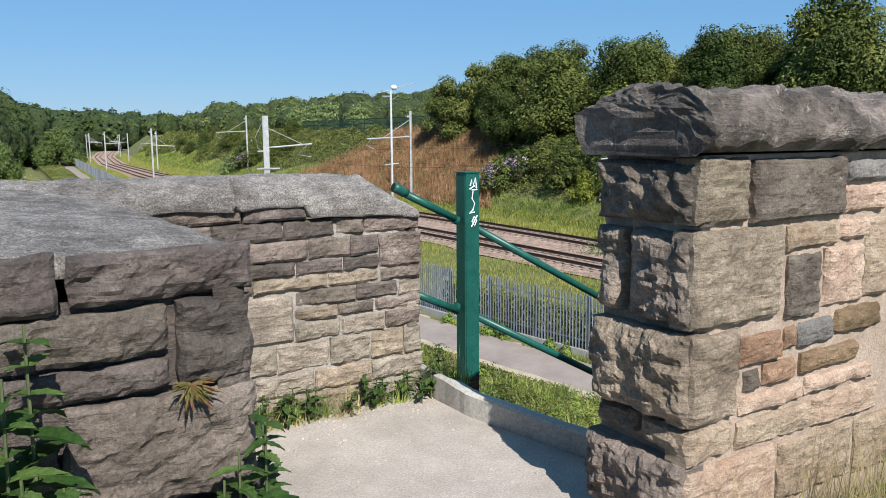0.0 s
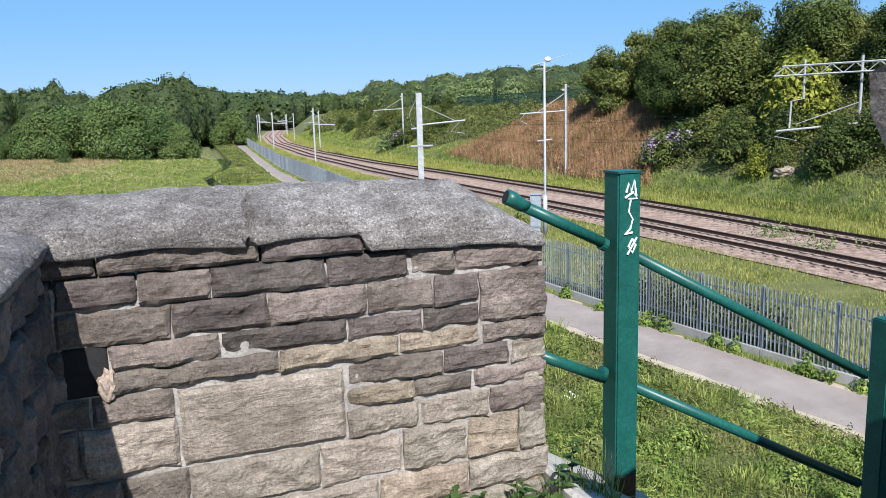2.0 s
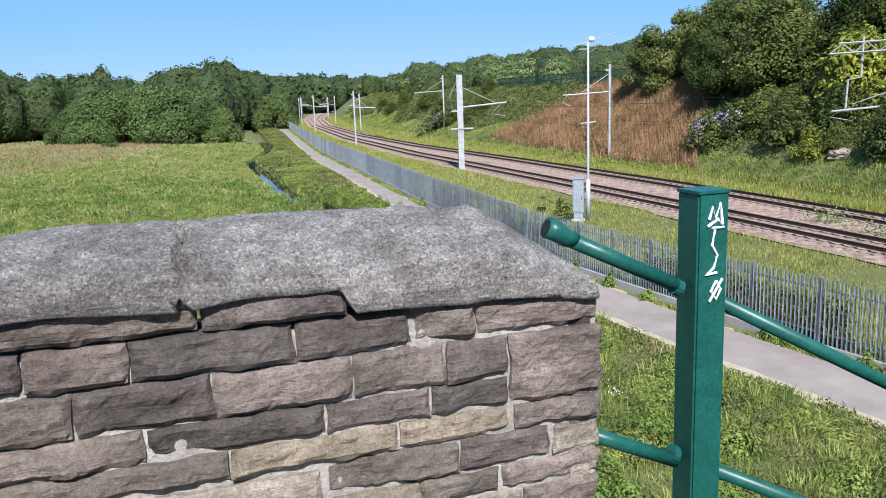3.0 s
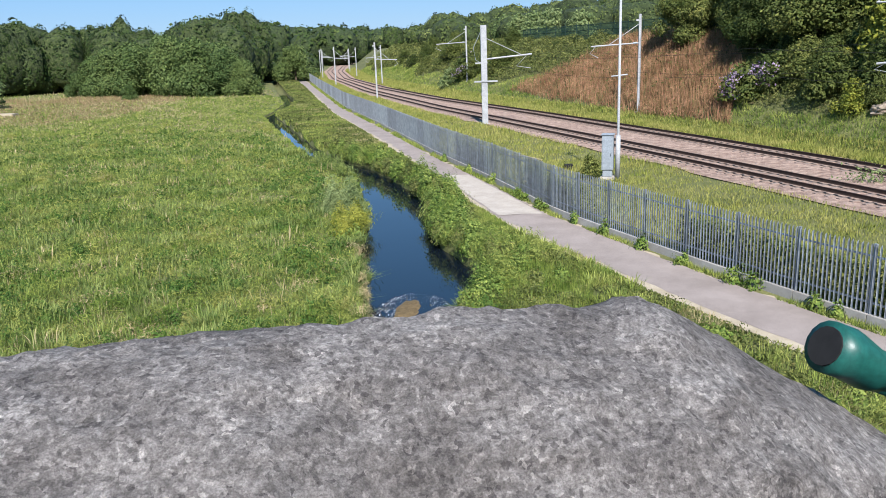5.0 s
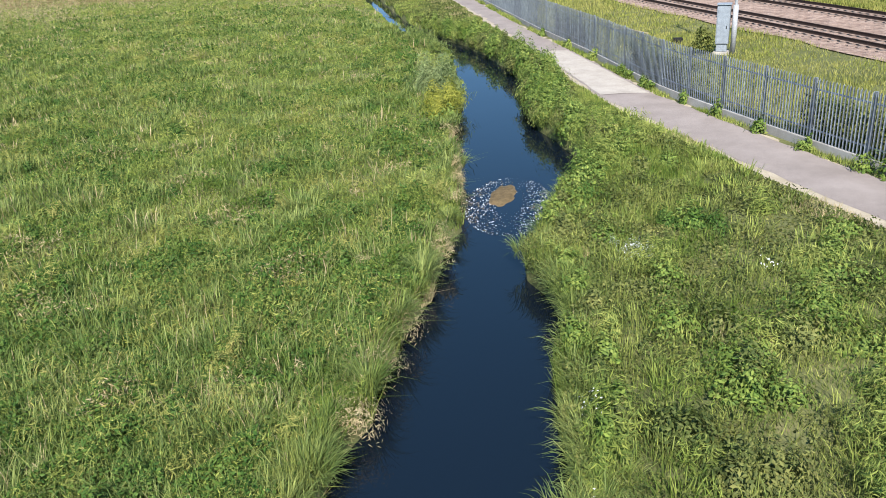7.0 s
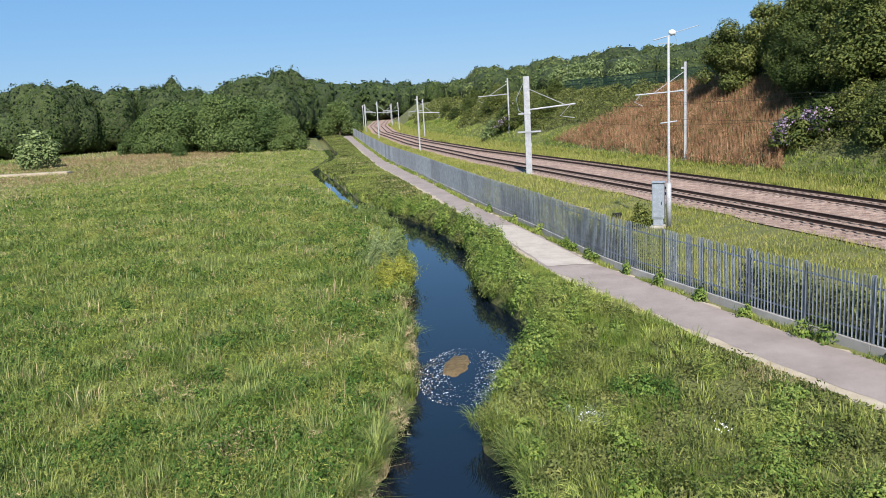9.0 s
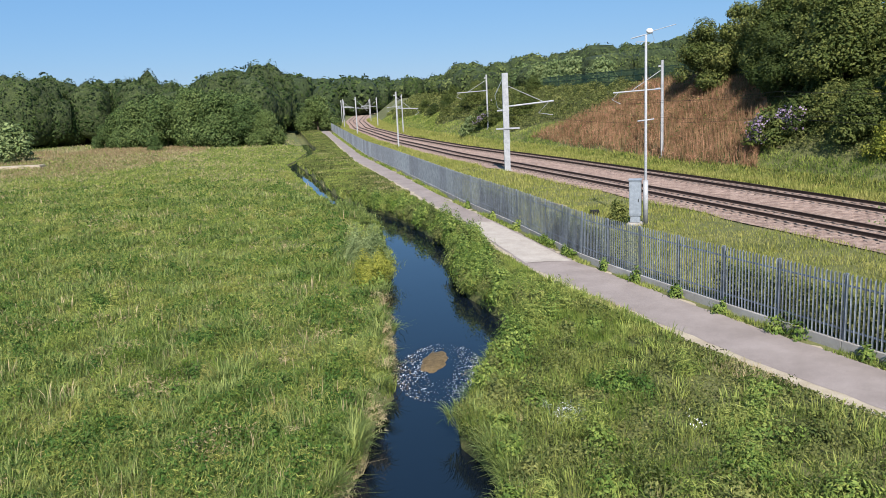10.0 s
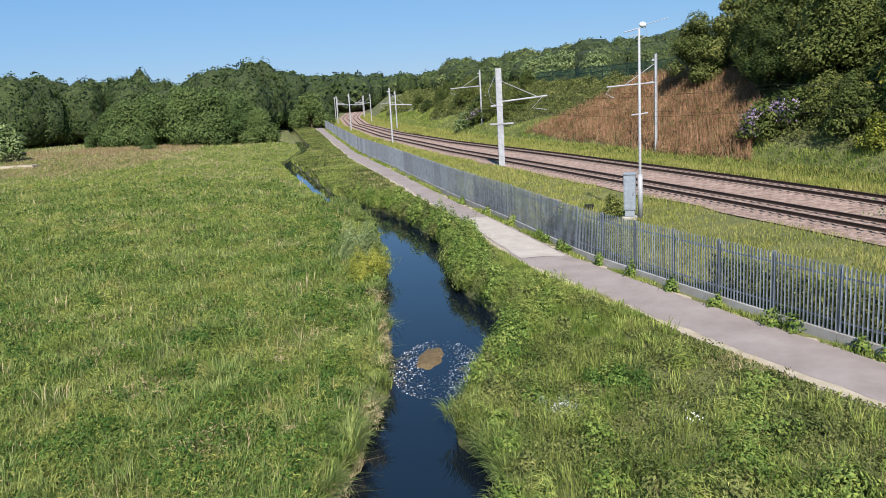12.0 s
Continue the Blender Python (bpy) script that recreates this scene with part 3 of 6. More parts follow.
def stout_mast(x, y, h):
    z = ground_z(x, y) - 0.05
    m = empty("anchor_mast", "stout pale-grey box-section overhead line anchor mast", "mast", "overhead line masts")
    m.location = (x, y, z)
    part("column", box_bm(-0.27, 0.27, -0.27, 0.27, 0, h, 0.02), M_MAST, m)
    part("collar", box_bm(-0.3, 0.3, -0.3, 0.3, h * 0.30, h * 0.33, 0.01), M_MAST, m)
    part("collar", box_bm(-0.3, 0.3, -0.3, 0.3, h * 0.62, h * 0.64, 0.01), M_MAST, m)
    part("crossarm", box_bm(-0.95, 1.2, -0.34, -0.27, h * 0.435, h * 0.452, 0.01), M_MAST, m)
    part("footing", box_bm(-0.45, 0.45, -0.45, 0.45, -0.1, 0.12, 0.03), M_CONC, m)
    part("boom", tube_bm([(0.25, 0, h * 0.665), (4.4, 0, h * 0.70)], 0.075, 8), M_MAST, m)
    part("stay", tube_bm([(0.25, 0, h * 0.87), (3.4, 0, h * 0.70)], 0.03, 6), M_MAST, m)
    part("registration_arm", tube_bm([(4.0, 0, h * 0.70), (3.0, 0, h * 0.585), (4.3, 0, h * 0.56)], 0.035, 6), M_MAST, m)
    part("jumper_cable", tube_bm([(-0.28, 0, h * 0.93), (-0.95, 0, h * 0.78), (-0.75, 0, h * 0.66), (-0.3, 0, h * 0.63)], 0.025, 6), M_GREY, m)
    part("back_bracket", box_bm(-0.8, -0.25, -0.05, 0.05, h * 0.62, h * 0.635), M_MAST, m)
    return m


stout_mast(5.1, 72.2, 8.95)
thin_mast(19.1, 71.2, 8.65, -1, 4.4)
thin_mast(-7.9, 117, 8.3, 1, 3.2)
thin_mast(5.8, 122, 8.3, -1, 4.6)
for y in (172, 226, 280, 335):
    thin_mast(float(track_n(y)) - 3.4, y, 8.3, 1)
    thin_mast(float(track_f(y)) + 3.6, y - 5, 8.3, -1)


def truss_gantry():
    """Lattice cantilever boom with a drop post, on a mast beyond the tracks."""
    g = empty("lattice_gantry", "white-grey lattice boom on a mast above the tracks", "gantry")
    p, q = Vector((28.0, 49.1, 9.25)), Vector((43.0, 39.7, 9.55))
    d = (q - p).normalized()
    n = d.cross(Vector((0, 0, 1))) * 0.6
    up = Vector((0, 0, 0.62))
    for dz in (0, 0.62):
        for w in (Vector(), n):
            part("chord", tube_bm([p + w + Vector((0, 0, dz)) + d * (0.5 if dz else 0), q + w + Vector((0, 0, dz))], 0.055, 6), M_MAST, g)
    L = (q - p).length
    k, odd = 0.0, 0
    while k + 0.7 < L:
        for w in (Vector(), n):
            part("lacing", tube_bm([p + w + d * k + up * odd, p + w + d * (k + 0.7) + up * (1 - odd)], 0.026, 5), M_MAST, g)
        k, odd = k + 0.7, 1 - odd
    a, b = Vector((29.6, 48.1, 0)), Vector((32.5, 46.3, 0))
    Z = lambda v, z: Vector((v.x, v.y, z))
    part("drop_post", tube_bm([Z(a, 10.3), Z(a, 7.7), Z(a - d * 0.75, 7.55), Z(a - d * 0.8, 5.75)], 0.07, 8), M_MAST, g)
    part("drop_post", tube_bm([Z(b, 10.4), Z(b, 5.4)], 0.09, 8), M_MAST, g)
    part("boom", tube_bm([Z(a - d * 1.6, 5.55), Z(b, 6.0)], 0.075, 8), M_MAST, g)
    part("stay", tube_bm([Z(a - d * 0.4, 6.0), Z(b, 7.4)], 0.035, 6), M_MAST, g)
    part("registration_arm", tube_bm([Z(a - d * 0.8, 5.75), Z(a - d * 1.7, 5.2), Z(a - d * 0.3, 4.9)], 0.03, 6), M_MAST, g)
    c = q - d * 0.4
    part("column", box_bm(-0.2, 0.2, -0.2, 0.2, ground_z(c.x, c.y) - 0.2, 10.6, 0.01, m=Matrix.Translation((c.x, c.y, 0))), M_MAST, g)
    return g


truss_gantry()


def wire(points, name="contact_wire", r=0.008):
    pts = []
    for p, q in zip(points, points[1:]):
        p, q = Vector(p), Vector(q)
        for k in range(8):
            f = k / 8
            pts.append(p.lerp(q, f) - Vector((0, 0, 0.5 * 4 * f * (1 - f))))
    pts.append(Vector(points[-1]))
    return tagged(part(name, tube_bm(pts, r, 4), M_BLACK), "thin grey overhead wire strung between the masts", "wire", "overhead wires")


for trk, dx in ((track_n, 0.0), (track_f, 0.0)):
    for z in (5.6, 6.9):
        wire([(float(trk(y)) + dx, y, z) for y in (-12, 40, 72, 119, 172, 226, 280)])


# ---- weather pole and trackside cabinet ----
def pole():
    g = empty("instrument_pole", "tall pale-grey steel pole carrying instruments", "pole")
    g.location = (9.96, 40.2, 0.4)
    part("shaft", tube_bm([(0, 0, 0), (0, 0, 2.4), (0, 0, 9.6)], 0.085, 12, radius2=0.06), M_MAST, g, smooth=True)
    part("sleeve", tube_bm([(0, 0, 0), (0, 0, 2.3)], 0.13, 12), M_MAST, g, smooth=True)
    part("step_bar", tube_bm([(-0.42, 0, 5.35), (0.42, 0, 5.42)], 0.035, 8), M_MAST, g)
    part("head_arm", tube_bm([(-0.75, 0, 9.45), (0, 0, 9.62), (0.35, 0, 9.7)], 0.03, 8), M_GREY, g)
    bm = bmesh.new()
    bmesh.ops.create_uvsphere(bm, u_segments=12, v_segments=8, radius=0.14, matrix=Matrix.Translation((0.18, 0, 9.78)) @ Matrix.Diagonal((1.3, 1, 1, 1)))
    part("camera_head", bm, M_WHITE, g, "white rounded instrument housing", smooth=True)
    part("vane", tube_bm([(0.25, 0, 9.75), (1.5, 0, 10.05)], 0.022, 6), M_GREY, g)
    part("bracket", box_bm(-0.5, 0, -0.02, 0.02, 9.25, 9.3), M_GREY, g)
    part("cable", tube_bm([(0.3, 0.05, 9.7), (0.45, 0.05, 9.3), (0.1, 0.06, 9.1)], 0.015, 6), M_GREY, g)


pole()


def cabinet():
    g = empty("trackside_cabinet", "tall narrow grey metal cabinet on a footing", "cabinet")
    g.location = (9.46, 40.35, 0.42)
    g.rotation_euler = (0, 0, radians(-18))
    part("body", box_bm(-0.3, 0.3, -0.28, 0.28, 0.45, 2.3, 0.02), M_GREY, g)
    part("lower_section", box_bm(-0.25, 0.25, -0.24, 0.24, 0.1, 0.45, 0.02), M_GREY, g)
    part("footing", box_bm(-0.38, 0.38, -0.34, 0.34, -0.1, 0.1, 0.03), M_CONC, g)
    d = part("door", box_bm(-0.25, 0.25, -0.3, -0.283, 0.52, 2.1, 0.008), M_GREY, g)
    part("handle", box_bm(0.17, 0.2, -0.33, -0.3, 1.2, 1.35, 0.005), M_BLACK, d)
    part("roof", box_bm(-0.34, 0.34, -0.33, 0.32, 2.3, 2.36, 0.015), M_GREY, g)


cabinet()

# ---- the stone bridge head: its own axes, a along the parapet, b outwards ----
TH = math.atan(0.2716)
U, V = Vector((math.cos(TH), math.sin(TH), 0)), Vector((-math.sin(TH), math.cos(TH), 0))
ORIGIN = Vector((0.013, -0.415, 0))
MB = Matrix.Translation(ORIGIN) @ Matrix.Rotation(TH, 4, "Z")


def stone(parent, axis, at, s0, s1, z0, z1, kind, depth=0.10, proud=0.0, rough=0.011, gap=0.003, name="stone", soft=0.0):
    """One rough-faced block. axis: 'front' faces -b, 'inner' faces +a, 'outer' faces -a; at is the plane it stands in."""
    nx, nz = max(3, int((s1 - s0) / 0.012)), max(3, int((z1 - z0) / 0.012))
    nx, nz = min(nx, 38), min(nz, 22)
    s0, s1, z0, z1 = s0 + gap, s1 - gap, z0 + gap, z1 - gap
    bm = bmesh.new()
    seed = Vector((random.uniform(-50, 50), random.uniform(-50, 50), random.uniform(-50, 50)))
    tilt = (random.uniform(-0.006, 0.006), random.uniform(-0.005, 0.005))

    def place(s, z, d):
        if axis == "front":
            return (s, at - d, z)
        if axis == "inner":
            return (at + d, s, z)
        return (at - d, s, z)

    grid = []
    for j in range(nz + 1):
        row = []
        for i in range(nx + 1):
            fi, fj = i / nx, j / nz
            s, z = s0 + (s1 - s0) * fi, z0 + (z1 - z0) * fj
            e = min(min(fi, 1 - fi) * (s1 - s0), min(fj, 1 - fj) * (z1 - z0))
            q = Vector((s, z, 0)) + seed
            d = proud + tilt[0] * (fi - 0.5) * 2 + tilt[1] * (fj - 0.5) * 2
            d += rough * (noise.noise(q * 9) * 1.2 + noise.noise(q * 24) * 0.8 + noise.noise(q * 60) * 0.5 - 1.3 * abs(noise.noise(Vector((q.x * 9, q.y * 21, 3.0)) + seed)) + 0.4)
            d -= soft * math.exp(-e / 0.028) + 0.005 * math.exp(-e / 0.010)
            if e < 1e-6:
                d -= 0.010 + 0.004 * noise.noise(q * 20)
                s += 0.009 * noise.noise(q * 16 + Vector((7, 0, 0)))
                z += 0.008 * noise.noise(q * 16 + Vector((0, 9, 0)))
            row.append(bm.verts.new(place(s, z, d)))
        grid.append(row)
    for j in range(nz):
        for i in range(nx):
            bm.faces.new((grid[j][i], grid[j][i + 1], grid[j + 1][i + 1], grid[j + 1][i]))
    rim = grid[0][:] + [r[-1] for r in grid[1:]] + grid[-1][-2::-1] + [r[0] for r in grid[-2:0:-1]]
    back = []
    for v in rim:
        c = v.co.copy()
        if axis == "front":
            c.y = at + depth
        elif axis == "inner":
            c.x = at - depth
        else:
            c.x = at + depth
        back.append(bm.verts.new(c))
    for k in range(len(rim)):
        bm.faces.new((rim[k], back[k], back[(k + 1) % len(rim)], rim[(k + 1) % len(rim)]))
    bmesh.ops.recalc_face_normals(bm, faces=bm.faces)
    return part(name, bm, M_STONE[kind], parent)


def core(name, a0, a1, b0, b1, z0, z1, label, material=None):
    ob = part(name, box_bm(a0, a1, b0, b1, z0, z1, 0.004), material or M_MORTAR)
    ob.matrix_world = MB
    return tagged(ob, label, "wall", kind="structure")


SLAB_Z = 5.98
wall_back = core("wall_parapet", -1.3, 0.735, 0.020, 0.225, -0.8, 6.96, "weathered coursed gritstone parapet wall at the landing")


def course(z0, z1, splits, kinds, rough=0.011):
    for k, (s, e) in enumerate(zip(splits, splits[1:])):
        ob = stone(wall_back, "front", 0.0, s, e, z0, z1, kinds[k % len(kinds)], rough=rough, proud=random.uniform(-0.004, 0.006))


course(6.985, 7.065, (-1.0, -0.707, -0.243, 0.087), (0, 1, 0))
course(6.89, 6.982, (-1.0, -0.83, -0.602, -0.394, -0.04, 0.236, 0.4, 0.745), (0, 0, 1, 0, 0, 1, 1))
course(6.78, 6.888, (-1.0, -0.834, -0.517, -0.226, 0.089, 0.322, 0.486), (1, 1, 0, 1, 1, 0))
course(6.70, 6.888, (0.486, 0.745), (1,))
course(6.70, 6.778, (-1.0, -0.815), (0,))
course(6.70, 6.778, (-0.70, -0.379, 0.017, 0.279, 0.486), (1, 0, 0, 0))
course(6.63, 6.698, (-0.72, -0.205), (1,))
course(6.63, 6.698, (-0.205, 0.196, 0.492, 0.745), (4, 4, 1))
course(6.625, 6.70, (-1.0, -0.815), (1,))
course(6.37, 6.615, (-0.517, 0.0), (2,), 0.004)
course(6.535, 6.625, (-1.0, -0.76, -0.53), (1, 1))
course(6.375, 6.532, (-1.0, -0.80, -0.522), (1, 2))
course(6.54, 6.626, (0.006, 0.35, 0.599, 0.745), (1, 0, 2))
course(6.467, 6.536, (0.004, 0.24, 0.457, 0.745), (4, 1, 1))
course(6.36, 6.463, (0.002, 0.257, 0.52, 0.745), (2, 2, 1))
course(6.21, 6.362, (-1.0, -0.70, -0.50, -0.09, 0.192, 0.432, 0.629, 0.745), (1, 1, 2, 2, 2, 4, 2))
course(6.09, 6.206, (-1.0, -0.63, -0.21, 0.1, 0.43, 0.745), (1, 2, 2, 4, 2))
course(5.86, 6.086, (-1.0, -0.5, -0.05, 0.35, 0.745), (2, 2, 4, 2))
lump = bmesh.new()
bmesh.ops.create_icosphere(lump, subdivisions=3, radius=0.034)
for v in lump.verts:
    v.co = v.co * (1 + 0.6 * noise.noise(v.co * 60))
    v.co = Vector((-0.705 + v.co.x * 0.8, 0.004 + v.co.y * 0.6, 6.665 + v.co.z * 1.3))
part("mortar_lump", lump, M_POINTING, wall_back, "pale lump of mortar beside the hole")
# shallow black block: the hole's shade is painted, not left to depth
part("cavity", box_bm(-0.822, -0.70, 0.014, 0.03, 6.63, 6.78, 0.004), M_BLACK, wall_back, "black block painting the darkness of the hole where a stone is missing")
zz = 5.86
for k in range(9):
    h = (0.19, 0.12, 0.14, 0.1, 0.18, 0.13, 0.11, 0.07, 0.055)[k]
    stone(wall_back, "inner", 0.735, 0.012, 0.235, zz, zz + h, (2, 4, 2, 1, 2, 1, 1, 0, 0)[k], depth=0.08)
    zz += h


def coping(name, pts, half_in, half_out, top_fn, label, seed=3.0, bottom=0.11):
    """A rounded concrete cap along a straight line in the wall's axes; top_fn gives the crown's height."""
    p, q = Vector(pts[0]), Vector(pts[1])
    d = (q - p)
    n = 170
    side = Vector((d.y, -d.x, 0)).normalized()
    prof = [(-1.0, -1.0), (-1.03, -0.8), (-0.98, -0.62), (-0.85, -0.47), (-0.6, -0.33), (-0.3, -0.2), (0, -0.1), (0.3, -0.03), (0.6, 0.0), (0.82, -0.06), (0.97, -0.3), (1.0, -1.0)]
    fine = []
    for (x0, z0), (x1, z1) in zip(prof, prof[1:]):
        for k in range(3):
            fine.append((x0 + (x1 - x0) * k / 3, z0 + (z1 - z0) * k / 3))
    fine.append(prof[-1])
    bm = bmesh.new()
    rings = []
    for i in range(n + 1):
        f = i / n
        c = p + d * f
        top, lo = top_fn(f)
        ring = []
        for x, z in fine:
            w = half_out if x > 0 else half_in
            v = c + side * (x * w)
            zz = top + z * (top - lo)
            w3 = Vector((v.x * 6, v.y * 6, zz * 6 + seed))
            disp = noise.noise(w3) * 0.012 + noise.noise(w3 * 4) * 0.006 + noise.noise(w3 * 11) * 0.003
            cr = abs(f - 0.479 - 0.012 * noise.noise(Vector((x * 3, z * 4, seed))))
            if cr < 0.004 and seed == 3.0 and x < 0.5:
                disp -= 0.028
            v = v + side * (disp * (1 if x > 0 else -1) * 0.6)
            zz += disp if z > -0.9 else 0.0
            if z <= -0.99 and x < 0:
                zz += 0.02 * noise.noise(Vector((f * 9, seed, 1.0)))
            ring.append(bm.verts.new((v.x, v.y, zz)))
        rings.append(ring)
    for r0, r1 in zip(rings, rings[1:]):
        for k in range(len(fine) - 1):
            bm.faces.new((r0[k], r1[k], r1[k + 1], r0[k + 1]))
        bm.faces.new((r0[-1], r1[-1], r1[0], r0[0]))
    bm.faces.new(rings[0])
    bm.faces.new(rings[-1][::-1])
    bmesh.ops.recalc_face_normals(bm, faces=bm.faces)
    ob = part(name, bm, M_COPE, smooth=True)
    ob.matrix_world = MB
    return tagged(ob, label, "coping", kind="structure")


def top_back(f):
    a = 0.722 - f * 2.067
    fall = max(0.0, (a - 0.45) / 0.27)
    return 7.195 + 0.02 * min(1, max(0, (0.35 - a) / 0.5)) - 0.165 * fall, 7.05 - 0.062 * min(1, max(0, (a - 0.07) / 0.03)) - 0.03 * fall


coping("coping_parapet", ((0.722, 0.115, 0), (-1.345, 0.115, 0)), 0.135, 0.135, top_back, "rounded grey aggregate concrete coping, cracked and lichened")

# ---- wall on the near side of the landing, square to the parapet ----
wall_side = core("wall_side", -1.78, -0.87, -1.885, 0.0, -0.8, 7.05, "dark sooty stone wall end with wide open joints", M_STONE[0])
for s, e, z0, z1, kd in ((-1.215, -0.826, 7.045, 7.165, 0), (-1.75, -1.222, 7.035, 7.17, 0), (-1.008, -0.830, 6.845, 7.048, 0), (-1.42, -1.013, 6.925, 7.04, 1), (-1.78, -1.425, 6.90, 7.03, 1), (-1.40, -1.01, 6.845, 6.922, 0),
                         (-1.78, -1.405, 6.78, 6.895, 0), (-1.25, -0.835, 6.58, 6.842, 1), (-1.78, -1.255, 6.60, 6.775, 0), (-1.40, -0.835, 6.33, 6.576, 1), (-1.78, -1.405, 6.33, 6.595, 0), (-1.45, -0.835, 6.1, 6.326, 1), (-1.45, -0.835, 5.88, 6.096, 1)):
    stone(wall_side, "front", -1.936, s, e, z0, z1, kd, depth=0.045, rough=0.017, gap=0.006, soft=0.010)
zz = 5.88
row = 0
for h in (0.22, 0.2, 0.16, 0.18, 0.14, 0.17, 0.12):
    s = -1.93
    while s < -0.05:
        e = min(s + random.uniform(0.25, 0.5), -0.02)
        if -0.02 - e < 0.12:
            e = -0.02
        stone(wall_side, "inner", -0.842, s, e, zz, zz + h, random.choice((0, 0, 1)), depth=0.08, rough=0.012, gap=0.006)
        s = e
    zz += h
coping("coping_side", ((-1.3, -0.02, 0), (-1.3, -1.898, 0)), 0.47, 0.475, lambda f: (7.21 - 0.04 * max(0, (f - 0.8) / 0.2), 7.06 + 0.05 * f), "broad rounded aggregate concrete coping, lichen-spotted", 8.0)

# ---- the tall wall end with a gritstone cap ----
wall_pier = core("wall_pier", 0.655, 3.6, -1.948, -1.51, -0.8, 7.325, "pale sandstone rubble wall end with raised mortar joints", M_POINTING)
for s, e, z0, z1, kd, pr in ((0.60, 0.875, 7.095, 7.325, 4, 0.012), (0.885, 1.44, 7.085, 7.315, 1, 0.01), (1.45, 1.75, 7.21, 7.30, 8, 0.0), (1.45, 1.72, 7.09, 7.2, 6, 0.0), (1.76, 2.2, 7.08, 7.3, 1, 0.0),
                             (0.60, 1.07, 6.745, 7.085, 4, 0.012), (1.10, 1.42, 6.975, 7.075, 6, 0.0), (1.43, 1.62, 6.99, 7.075, 6, 0.0), (1.115, 1.325, 6.715, 6.965, 1, 0.0), (1.34, 1.6, 6.735, 6.975, 6, 0.0), (1.61, 2.0, 6.75, 7.07, 6, 0.0),
                             (0.60, 0.855, 6.41, 6.735, 4, 0.01), (0.87, 1.11, 6.58, 6.70, 3, 0.0), (1.12, 1.19, 6.61, 6.7, 3, 0.0), (1.20, 1.42, 6.6, 6.71, 8, 0.0), (1.43, 1.75, 6.62, 6.73, 3, 0.0), (0.90, 0.99, 6.48, 6.57, 1, 0.0),
                             (1.0, 1.2, 6.49, 6.58, 3, 0.0), (1.22, 1.6, 6.5, 6.59, 3, 0.0), (0.88, 1.25, 6.40, 6.48, 6, 0.0), (1.26, 1.7, 6.41, 6.49, 6, 0.0), (0.60, 0.86, 6.28, 6.40, 6, 0.0), (0.87, 1.3, 6.27, 6.39, 6, 0.0),
                             (1.31, 1.75, 6.27, 6.40, 6, 0.0), (0.60, 1.1, 6.02, 6.27, 6, 0.0), (1.12, 1.6, 6.02, 6.26, 6, 0.0), (1.62, 2.1, 6.0, 6.25, 6, 0.0)):
    stone(wall_pier, "front", -1.976, s, e, z0, z1, kd, proud=pr, gap=0.007, rough=0.010, soft=0.008)
for s, e, z0, z1, kd, pr in ((-1.97, -1.515, 7.09, 7.315, 7, 0.02), (-1.97, -1.68, 6.75, 7.08, 7, 0.012), (-1.655, -1.52, 6.76, 7.075, 7, 0.014), (-1.97, -1.52, 6.42, 6.74, 4, 0.045), (-1.97, -1.74, 6.30, 6.41, 4, 0.0), (-1.73, -1.53, 6.32, 6.41, 1, 0.005), (-1.97, -1.5, 6.0, 6.29, 1, 0.04)):
    stone(wall_pier, "outer", 0.60, s, e, z0, z1, kd, proud=pr, gap=0.008, rough=0.021, soft=0.028)


